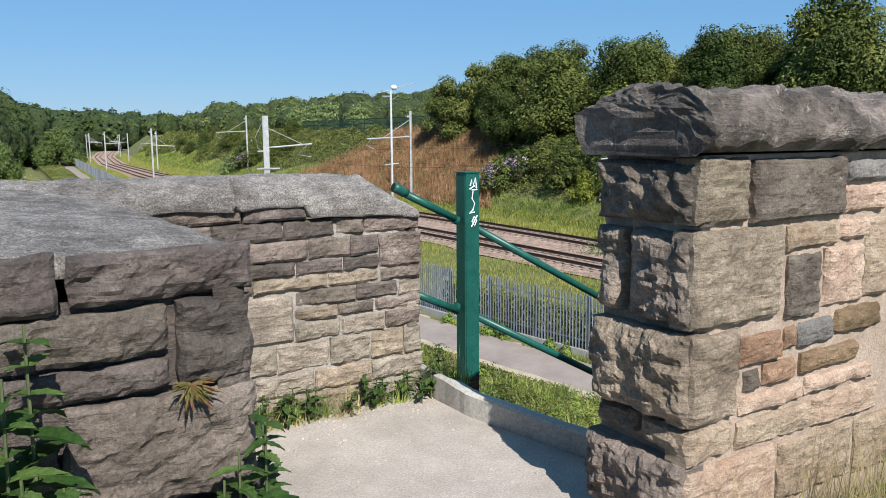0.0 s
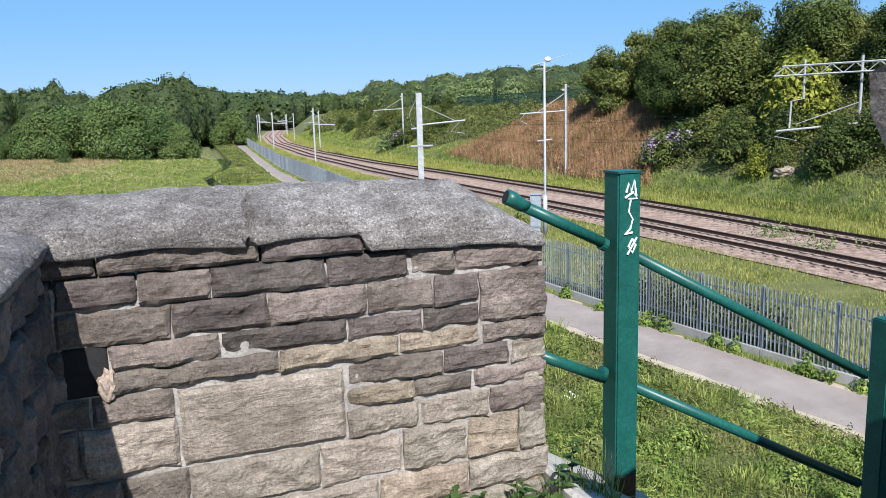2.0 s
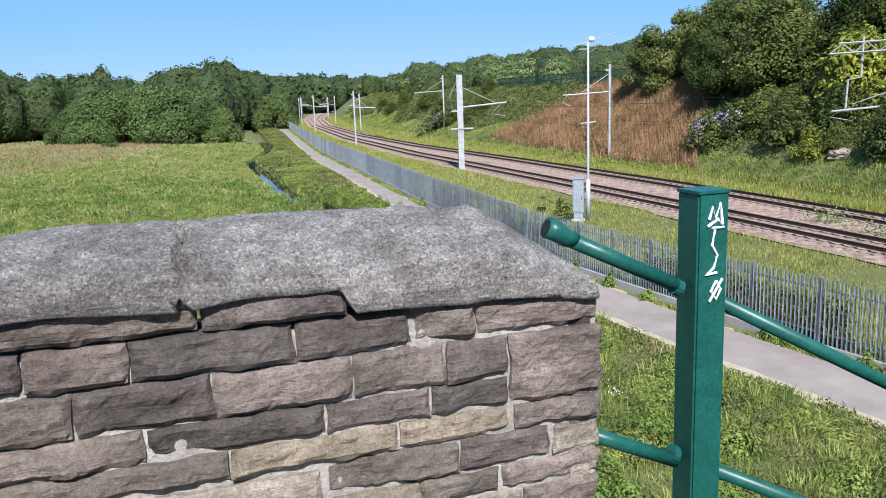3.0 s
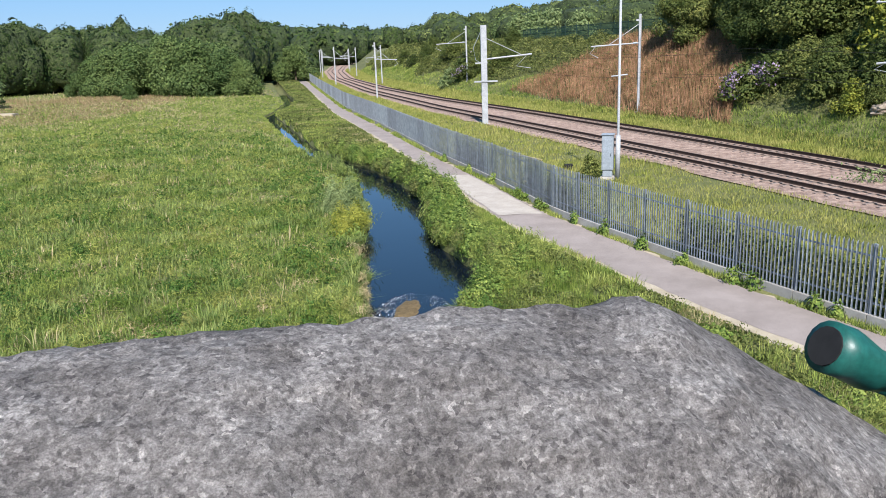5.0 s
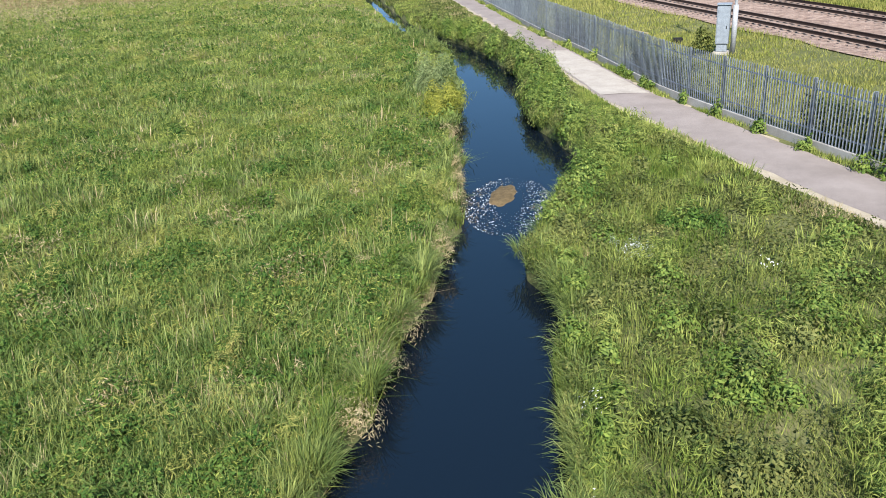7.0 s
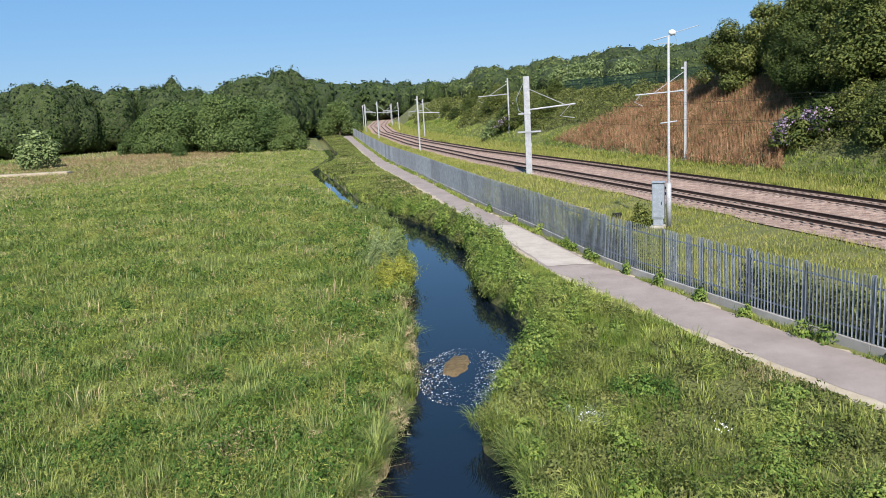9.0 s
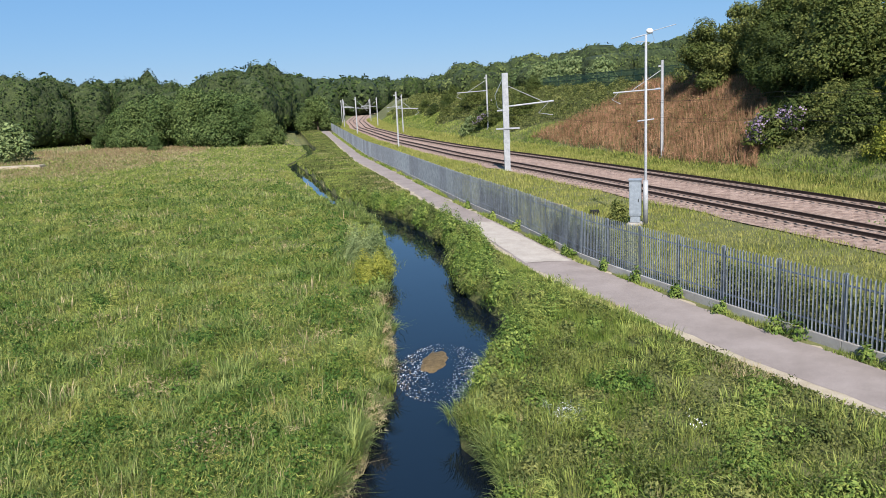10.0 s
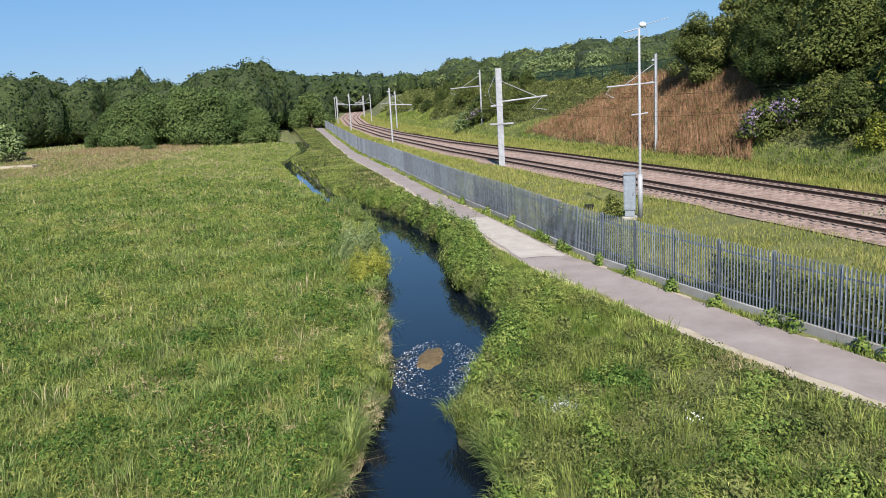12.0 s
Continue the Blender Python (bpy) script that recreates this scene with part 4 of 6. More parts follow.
def pier_cap(a0, a1, seed):
    bm = bmesh.new()
    nx, nb = int((a1 - a0) / 0.018), 20
    prof = []
    for k in range(nb + 1):
        f = k / nb
        b = -2.02 + 0.56 * f
        z = 7.47 + 0.085 * math.sin(math.pi * min(1, max(0, f))) ** 0.5
        prof.append((b, z))
    prof = [(-1.985, 7.335), (-2.0, 7.35), (-2.03, 7.365), (-2.04, 7.38), (-2.042, 7.40), (-2.04, 7.42), (-2.036, 7.44), (-2.026, 7.458), (-2.008, 7.466)] + prof[1:-1] + [(-1.45, 7.46), (-1.445, 7.4), (-1.47, 7.335)]
    rings = []
    for i in range(nx + 1):
        a = a0 + (a1 - a0) * i / nx
        ring = []
        for b, z in prof:
            q = Vector((a * 5, b * 5, z * 5 + seed))
            dn = noise.noise(q) * 0.03 + noise.noise(q * 3) * 0.022 + noise.noise(q * 8) * 0.012
            edge = min(i, nx - i) / nx
            shrink = 0.012 if edge == 0 else 0
            ring.append(bm.verts.new((a + noise.noise(q * 2) * 0.012, b + dn * (1 if b > -1.7 else -1), z + (dn if z > 7.35 else 0) - shrink)))
        rings.append(ring)
    for r0, r1 in zip(rings, rings[1:]):
        for k in range(len(prof)):
            bm.faces.new((r0[k], r0[(k + 1) % len(prof)], r1[(k + 1) % len(prof)], r1[k]))
    for ring, way in ((rings[0], 1), (rings[-1], -1)):
        mid = sum((v.co for v in ring), Vector()) / len(ring)
        last = ring
        for f in (0.9, 0.78, 0.64, 0.5, 0.35, 0.2, 0.08):
            nxt = []
            for v in ring:
                q = mid + (v.co - mid) * f
                q.x += way * (0.014 * noise.noise(q * 9 + Vector((seed, 0, 0))) + 0.010 * noise.noise(q * 26) + 0.008 * noise.noise(q * 60) - 0.012 * (1 - f))
                nxt.append(bm.verts.new(q))
            for k in range(len(ring)):
                j = (k + 1) % len(ring)
                bm.faces.new((last[k], last[j], nxt[j], nxt[k]))
            last = nxt
        bm.faces.new(last)
    bmesh.ops.recalc_face_normals(bm, faces=bm.faces)
    return part("cap_stone", bm, M_STONE[5], wall_pier, "blackened tooled gritstone cap")


for k, (a0, a1) in enumerate(((0.57, 1.44), (1.45, 2.3), (2.31, 3.2))):
    pier_cap(a0, a1, k * 7.0)

# ---- landing slab, edging ----
def prism(name, poly, z0, z1, material, label, category, kind="structure"):
    """A slab over a plan polygon in the wall's axes; z1 may differ from corner to corner."""
    bm = bmesh.new()
    lo = [bm.verts.new((a, b, z0)) for a, b in poly]
    hi = [bm.verts.new((a, b, z)) for (a, b), z in zip(poly, z1 if isinstance(z1, tuple) else (z1,) * len(poly))]
    bm.faces.new(lo[::-1])
    bm.faces.new(hi)
    for k in range(len(poly)):
        j = (k + 1) % len(poly)
        bm.faces.new((lo[k], lo[j], hi[j], hi[k]))
    bmesh.ops.recalc_face_normals(bm, faces=bm.faces)
    ob = part(name, bm, material)
    ob.matrix_world = MB
    return tagged(ob, label, category, kind=kind)


prism("landing", ((-0.83, -6.0), (0.9, -6.0), (1.0, -1.51), (0.87, -1.22), (0.73, -0.5), (0.715, -0.02), (-0.83, 0.0)), -0.8, SLAB_Z, M_SLAB, "pale smooth concrete landing slab with gritty edges", "floor")


def kerb_run(name, rows, material, label):
    """A swept upstand: each row gives b, then a and z for the inner foot, inner top, outer top and the lower outer edge."""
    bm = bmesh.new()
    rings = []
    for i in range((len(rows) - 1) * 10 + 1):
        k, f = min(i // 10, len(rows) - 2), i / 10 - min(i // 10, len(rows) - 2)
        r = [p + (q - p) * f for p, q in zip(rows[k], rows[k + 1])]
        q = 0.007 * noise.noise(Vector((r[0] * 7, 1.7, 0))) + 0.004 * noise.noise(Vector((r[0] * 19, 4.7, 0)))
        pts = [(r[1], r[2]), (r[1] + q, r[4] - 0.015), (r[1] + 0.014 + q, r[4] + q * 0.5), (r[5], r[6] + q), (r[7], r[8] + q), (r[7] + 0.02, -0.8)]
        rings.append([bm.verts.new((x, r[0], z)) for x, z in pts])
    for p, q in zip(rings, rings[1:]):
        for k in range(len(p) - 1):
            bm.faces.new((p[k], p[k + 1], q[k + 1], q[k]))
    bm.faces.new(rings[0])
    bm.faces.new(rings[-1][::-1])
    bmesh.ops.recalc_face_normals(bm, faces=bm.faces)
    ob = part(name, bm, material)
    ob.matrix_world = MB
    return tagged(ob, label, "kerb", kind="structure")


kerb_run("edging", ((0.30, 0.742, -0.8, 0.742, 6.13, 0.90, 6.03, 1.36, 5.76), (-0.02, 0.722, -0.8, 0.722, 6.13, 0.86, 6.06, 1.36, 5.74), (-0.5, 0.728, -0.8, 0.728, 6.105, 0.83, 6.08, 1.28, 5.72),
                    (-1.22, 0.868, -0.8, 0.868, 6.095, 0.96, 6.08, 1.30, 5.72), (-1.505, 0.995, -0.8, 0.995, 6.09, 1.08, 6.07, 1.38, 5.74)), M_CONC, "grey concrete kerb edging the landing beside the handrail")
prism("approach_ground", ((-7, -14), (9, -14), (9, -2.2), (0.62, -1.98), (0.9, -5.9), (-0.84, -5.9), (-0.84, -1.95), (-7, -1.95)), -0.8, 5.95, M_GROUND, "trodden grassy ground behind the wall", "ground")

# ---- green handrail ----
rail_ob = empty("handrail", "green painted steel handrail with a spray-painted post", "handrail")
rail_ob.matrix_world = MB
PB, PS = 0.12, 0.102
post1 = part("post", box_bm(1.112, 1.112 + PS, PB, PB + PS, 5.78, 7.18, 0.006), M_GREEN, rail_ob)
post2 = part("post", box_bm(2.58, 2.58 + PS, PB, PB + PS, 5.0, 6.42, 0.006), M_GREEN, rail_ob)
part("cap", box_bm(1.109, 1.217, PB - 0.003, PB + PS + 0.003, 7.176, 7.186, 0.002), M_GREEN, post1)
part("rust_stain", box_bm(1.118, 1.208, PB - 0.0025, PB + 0.01, 5.84, 5.95, 0.0), M_RUST, post1, "rusty foot of the post")
bc = PB + PS / 2
for z_a, z_b in ((6.88, 6.315), (6.34, 5.775)):
    part("rail", tube_bm([(1.2, bc, z_a - 0.02), (2.5, bc, z_a - 0.02 - (1.3 * 0.535))], 0.022, 14), M_GREEN, rail_ob, smooth=True)
    part("rail", tube_bm([(2.6, bc, z_a - 0.77), (4.2, bc, z_a - 1.65)], 0.022, 14), M_GREEN, rail_ob, smooth=True)
up = part("rail", tube_bm([(1.09, bc, 6.905), (0.72, bc, 7.085)], 0.022, 14), M_GREEN, rail_ob, smooth=True)
knob = tube_bm([(0.752, bc, 7.072), (0.728, bc, 7.085), (0.695, bc, 7.104), (0.668, bc, 7.116)], 0.029, 16)
for v in knob.verts:
    if v.co.x > 0.735:
        c = Vector((v.co.x, bc, 7.069 + (0.752 - v.co.x) * 0.45))
        v.co = c + (v.co - c) * 0.78
kn = part("end_socket", knob, M_GREEN, rail_ob, "open flared green tube end", smooth=True)
# flush black disc on the closed end paints the dark inside the tube
part("socket_hole", tube_bm([(0.6672, bc, 7.1164), (0.6655, bc, 7.1172)], 0.022, 16), M_BLACK, kn)
part("rail", tube_bm([(1.09, bc, 6.36), (0.75, bc, 6.52)], 0.022, 14), M_GREEN, rail_ob, smooth=True)
for z_a in (6.88, 6.36):
    part("weld_collar", tube_bm([(1.07, bc, z_a + 0.03), (1.09, bc, z_a + 0.02)], 0.026, 14), M_GREEN, rail_ob)
gx, gb = 1.157, PB - 0.003
tagw = (((0, .075), (.01, .11), (.02, .075), (.035, .12), (.045, .06)), ((-.005, .055), (.03, .075), (.05, .05), (.01, .05)), ((.02, .045), (.012, .0), (.03, -.03), (.02, -.065)), ((.02, -.065), (-.005, -.085), (.03, -.08)), ((.03, -.105), (.045, -.13), (.03, -.16), (.012, -.135), (.03, -.105)), ((.05, -.1), (.008, -.165)))
for st in tagw:
    part("spray_stroke", tube_bm([(gx - 0.012 + x, gb, 7.03 + z) for x, z in st], 0.0042, 5), M_WHITE, post1, "white sprayed stroke")


# ---- grass and herbs ----
def blades(name, x, y, z, h, w, lean, material, label, category, seed=1):
    """Narrow blades standing at the given points."""
    r = np.random.RandomState(seed)
    n = len(x)
    az = r.uniform(0, math.tau, n)
    la = r.uniform(0, math.tau, n)
    lr = np.abs(r.normal(0, 1, n)) * lean * h
    h = h * r.uniform(0.6, 1.25, n)
    dx, dy = np.cos(az) * w / 2, np.sin(az) * w / 2
    lx, ly = np.cos(la) * lr, np.sin(la) * lr
    a = np.stack([x - dx, y - dy, z], 1)
    b = np.stack([x + dx, y + dy, z], 1)
    zt = np.sqrt(np.maximum(h * h - lr * lr * 0.6, h * h * 0.12))
    d = np.stack([x + lx, y + ly, z + zt], 1)
    v = np.stack([a, b, d], 1).reshape(-1, 3)
    f = np.arange(n * 3).reshape(n, 3)
    return tagged(raw_mesh(name, v, f, material), label, category, kind="stuff")


def leaves(name, p, size, material, seed=1, up=0.6, parent=None, out=None, wide=0.55, wild=0.55):
    """Small leaf-shaped quads at the points p, facing outwards or mostly upwards."""
    r = np.random.RandomState(seed)
    n = len(p)
    nr = r.normal(0, 1, (n, 3))
    if out is not None:
        nr = nr * wild + out
    nr[:, 2] += up
    nr /= np.linalg.norm(nr, axis=1)[:, None]
    t = np.cross(nr, r.normal(0, 1, (n, 3)))
    t /= np.linalg.norm(t, axis=1)[:, None] + 1e-9
    b = np.cross(nr, t)
    s = (size * r.uniform(0.6, 1.4, n))[:, None]
    v = np.stack([p - t * s, p + b * s * wide - nr * s * 0.15, p + t * s, p - b * s * wide - nr * s * 0.15], 1).reshape(-1, 3)
    f = np.arange(n * 4).reshape(n, 4)
    return raw_mesh(name, v, f, material, parent)


rs = np.random.RandomState(11)


def patchy(x, y, scale, seed):
    """A smooth field between -1 and 1 for clumps."""
    r = np.random.RandomState(seed)
    s = 0
    for _ in range(7):
        a, ph = r.uniform(0, math.tau), r.uniform(0, math.tau)
        k = scale * r.uniform(0.5, 1.8)
        s = s + np.sin((x * math.cos(a) + y * math.sin(a)) * k + ph)
    return s / 7 * 1.6


# meadow on the near side of the stream
def mounds(x, y):
    """Lumpy height of the sward, in metres."""
    k = 0.2 + 0.18 * patchy(x, y, 0.8, 5) + 0.22 * patchy(x, y, 2.3, 6) + 0.12 * patchy(x, y, 5.5, 7)
    edge = np.where(y > 30, np.clip((river_l(y) - x) / 3.0, 0.15, 1), 1.0)
    return np.clip(k, 0.05, 0.6) * edge


n = 260000
y = np.exp(rs.uniform(math.log(6.5), math.log(200), n))
x = river_l(y) - 0.02 - rs.uniform(0, 1, n) * (0.62 * y + 5)
h = mounds(x, y) * 1.15 + 0.05 + 0.0005 * y * np.clip((river_l(y) - x) / 4.0, 0, 1)
far = y > 70 + 10 * patchy(x, y, 0.1, 9)
straw = patchy(x, y, 0.16, 3) + 0.6 * patchy(x, y, 0.6, 13)
dry = rs.uniform(0, 1, n) < np.where(far, 0.10 + 0.5 * (straw > 0.15), 0.04 + 0.22 * (patchy(x, y, 0.7, 2) > 0.5))
w = 0.010 + 0.0009 * y
for sel, mt, nm, lb in ((~dry, M_GRASS, "meadow_grass", "tall lush green meadow grass beside the stream"), (dry, M_DRY, "dry_meadow_grass", "straw-coloured dry grass among the meadow")):
    blades(nm, x[sel], y[sel], meadow_z(x, y)[sel], h[sel], w[sel], 1.4, mt, lb, "grass", 3)
n = 330000
yf = np.exp(rs.uniform(math.log(6.5), math.log(150), n))
xf = river_l(yf) - 0.05 - rs.uniform(0, 1, n) * (0.62 * yf + 5)
hf = mounds(xf, yf) * rs.uniform(0.45, 1.15, n) + 0.02 + meadow_z(xf, yf)
dice = rs.uniform(0, 1, n)
drier = np.clip((yf - 66) / 30, 0, 1) * np.clip(0.45 + 0.7 * patchy(xf, yf, 0.13, 3) + 0.5 * patchy(xf, yf, 0.5, 13), 0, 1) * np.clip((river_l(yf) - xf) / 8 - 0.3, 0, 1)
brown = (yf > 96) & (xf < river_l(yf) - 26 + 8 * patchy(xf, yf, 0.1, 61)) & (dice > 0.45)
pale_spot = ~brown & (((patchy(xf, yf, 0.9, 47) + 0.6 * patchy(xf, yf, 3.1, 48) > 0.75) & (dice < 0.45)) | (dice < 0.8 * drier))
for sel, mt, nm, lb in ((brown, M_SORREL, "sorrel_heads", "brown sorrel heads at the far side of the meadow"), (~pale_spot & ~brown, M_GRASS, "meadow_tips", "bent grass tips and small leaves in the meadow"), (pale_spot, M_DRY, "bleached_tips", "bleached grass tips scattered in the meadow")):
    tagged(leaves(nm, np.stack([xf, yf, hf], 1)[sel], (0.042 + 0.0014 * yf)[sel], mt, 41, 0.5, wide=0.2), lb, "grass", kind="stuff")
n = 42000
yf = rs.uniform(108, 172, n)
xf = river_l(yf) - 18 - rs.uniform(0, 1, n) * 95
k = patchy(xf, yf, 0.08, 43) + 0.5 * patchy(xf, yf, 0.3, 45) + (yf - 135) * 0.012 > 0.1
blades("sorrel_patches", xf[k], yf[k], 0 * xf[k], np.full(k.sum(), 0.5), np.full(k.sum(), 0.14), 0.5, M_SORREL, "reddish sorrel and dead grass at the far side of the meadow", "grass", 46)
# darker nettle and dock clumps in the meadow
n = 230000
y = np.exp(rs.uniform(math.log(7), math.log(80), n))
x = river_l(y) - 0.2 - rs.uniform(0, 1, n) * (0.62 * y + 5)
k = (patchy(x, y, 0.7, 21) + 0.7 * patchy(x, y, 2.2, 22) + rs.uniform(-0.5, 0.5, n) > np.where(y < 17, -0.6, 0.2)) & (x < river_l(y) - np.where(y > 32, 2.0, 0.2))
x, y = x[k], y[k]
p = np.stack([x, y, mounds(x, y) * rs.uniform(0.5, 1.25, len(x)) + 0.03], 1)
tagged(leaves("meadow_herbs", p, 0.028 + 0.0010 * y, M_DOCK, 4, 0.8), "darker nettles and docks in the meadow", "herbs", kind="stuff")

def clumps(name, spots, per, size, material, label, category, seed, wide=0.5, drop=0.0):
    """Low mounds of leaves; spots: rows of x, y, radius, height."""
    S = np.array(spots, float)
    r = np.random.RandomState(seed)
    i = np.repeat(np.arange(len(S)), per)
    u = r.normal(0, 1, (len(i), 3))
    u[:, 2] = np.abs(u[:, 2])
    u /= np.linalg.norm(u, axis=1)[:, None]
    q = r.uniform(0.55, 1.05, len(i)) * (1 + 0.25 * np.sin(u[:, 0] * 5 + i) + 0.2 * np.sin(u[:, 1] * 7 + 2 * i))
    p = np.stack([S[i, 0] + u[:, 0] * S[i, 2] * q, S[i, 1] + u[:, 1] * S[i, 2] * q, 0.03 + u[:, 2] * S[i, 3] * q - drop * r.uniform(0, 1, len(i)) ** 3], 1)
    return tagged(leaves(name, p, size * (0.7 + 0.012 * S[i, 1]), material, seed, 0.4, None, u, wide), label, category, kind="stuff")


def spread(n, far_y, seed, r0, r1, h0, h1):
    r = random.Random(seed)
    out = []
    for _ in range(n):
        yy = math.exp(r.uniform(math.log(7.5), math.log(far_y)))
        xx = float(river_l(yy)) - 0.5 - r.random() * (0.6 * yy + 3)
        k = 1 + yy * 0.02
        out.append((xx, yy, r.uniform(r0, r1) * k, r.uniform(h0, h1)))
    return out


clumps("meadow_docks", spread(110, 60, 71, 0.15, 0.45, 0.35, 0.6), 340, 0.045, M_DOCK, "dark broad-leaved clumps standing in the meadow", "herbs", 72)
clumps("meadow_fresh_clumps", spread(150, 90, 73, 0.2, 0.7, 0.35, 0.6), 260, 0.07, M_VERGE, "yellow-green tussocks in the meadow", "grass", 74, 0.16)
clumps("meadow_straw", spread(75, 90, 75, 0.15, 0.5, 0.12, 0.3), 110, 0.07, M_DRY, "pale straw patches in the meadow", "grass", 76, 0.12)
rb = random.Random(83)
spots = []
for k in range(100):
    yy = 7.5 + 54 * (k / 100) + rb.uniform(-0.3, 0.3)
    big = 1.0 if yy > 21 else 0.6
    spots.append((float(river_r(yy)) + rb.uniform(0.15, 0.85), yy, rb.uniform(0.4, 0.8) * big, rb.uniform(0.5, 1.15) * big))
for k in range(130):
    yy = rb.uniform(7, 15) if k % 2 else rb.uniform(12, 62)
    f = rb.uniform(0.05, 0.9)
    wide_, tall_ = rb.uniform(0.35, 0.9), rb.uniform(0.4, 0.85)
    gap_ = float(path_l(yy)) - float(river_r(yy))
    f = min(f, max(0.1, 1 - (wide_ * 1.55 + 0.45) / gap_))
    spots.append((float(river_r(yy)) * (1 - f) + float(path_l(yy)) * f, yy, min(wide_, gap_ * 0.3), tall_ * (1.0 if f < 0.7 else 0.7)))
rb.shuffle(spots)
clumps("bank_bushes", spots[:100], 1150, 0.05, M_HERB, "leafy nettles and willowherb bulging on the bank", "herbs", 77, drop=0.35)
clumps("bramble_mounds", spots[100:165], 1150, 0.05, M_BRAMBLE, "olive bramble mounds on the bank", "brambles", 84, drop=0.35)
clumps("bank_tussocks", spots[165:], 1000, 0.085, M_GRASS, "bright green tussocks of grass and reed on the bank", "grass", 82, 0.16, drop=0.35)
clumps("yellow_flags", [(-3.3, 31.6, 0.6, 0.95), (-3.6, 30.6, 0.6, 0.8), (-3.9, 32.2, 0.7, 0.95), (-3.25, 32.9, 0.55, 0.95)], 1500, 0.085, M_LEAF3, "yellow-green reed clump at the water's edge", "reeds", 78, 0.18, drop=0.3)
clumps("reed_dome", [(-4.0, 35.4, 1.0, 1.7), (-4.8, 35.9, 0.9, 1.5), (-3.6, 34.6, 0.7, 1.5)], 2600, 0.085, M_LEAF2, "domed blue-green reed clump beside the stream", "reeds", 85, 0.15, drop=0.3)
clumps("lush_bank", [(float(river_r(q)) + 0.7 + 0.5 * math.sin(q * 5), q, 0.75, 0.95 + 0.25 * math.sin(q * 3)) for q in np.arange(26.5, 47, 0.9)], 1000, 0.055, M_HERB, "tall bright green willowherb and nettles on the bank", "herbs", 88, drop=0.4)
clumps("bank_hummocks", [(-6.2, 50.2, 0.7, 0.8), (-6.9, 51.4, 0.9, 0.9), (-7.6, 53.2, 0.8, 0.75), (-5.6, 48.6, 0.6, 0.6)], 900, 0.06, M_SEDGE, "grassy hummocks beside the narrow reach", "grass", 89, 0.2, drop=0.3)
clumps("grey_shrub", [(2.25, 16.6, 0.42, 0.42), (2.6, 16.3, 0.3, 0.35), (1.9, 16.9, 0.25, 0.3)], 520, 0.026, M_GREYLEAF, "grey-leaved flowering herb on the bank", "herbs", 86)
clumps("dark_nettles", [(3.9, 18.1, 0.7, 0.5), (4.4, 17.8, 0.45, 0.45), (3.3, 18.3, 0.4, 0.4), (1.6, 20.2, 0.5, 0.6), (1.5, 22.0, 0.55, 0.6), (-3.0, 17.9, 0.45, 0.45), (-3.5, 18.6, 0.4, 0.4), (-5.2, 14.0, 0.5, 0.35), (-8.3, 16.1, 0.5, 0.4), (-5.9, 14.3, 0.4, 0.35)], 900, 0.04, M_DOCK, "dark green nettle mound standing above the grass", "herbs", 87)
clumps("bank_thatch_heaps", [(-2.15, 17.3, 0.45, 0.38), (-2.3, 18.2, 0.4, 0.3), (-2.7, 12.0, 0.5, 0.28), (-2.85, 10.4, 0.5, 0.28), (-2.55, 13.6, 0.42, 0.26), (-2.1, 20.7, 0.36, 0.3), (-2.2, 22.4, 0.34, 0.32), (-2.35, 24.0, 0.36, 0.34), (-2.5, 25.6, 0.3, 0.3), (-3.0, 28.5, 0.45, 0.3), (1.35, 16.5, 0.22, 0.25), (1.2, 15.3, 0.2, 0.2)], 800, 0.06, M_DRY, "heaps of dead straw along the bank", "grass", 79, 0.12, drop=0.45)
clumps("fence_docks", [(float(path_r(q)) + 0.22 + 0.1 * math.sin(q * 3), q, 0.2 + 0.14 * abs(math.sin(q * 7)), 0.3 + 0.25 * abs(math.sin(q * 5))) for q in (15.2, 16.6, 18.9, 19.6, 21.7, 22.3, 24.6, 26.8, 29.3, 31.6, 35.0, 38.2, 42.5, 47.0, 52.0)], 260, 0.06, M_HERB, "leafy docks growing against the fence foot", "herbs", 90)
clumps("white_umbels", [(0.95, 10.4, 0.18, 0.5), (0.75, 8.0, 0.2, 0.45), (2.2, 16.2, 0.4, 0.45), (5.0, 15.6, 0.35, 0.45)], 60, 0.025, M_WHITE, "small white flower heads on the bank", "flowers", 80)



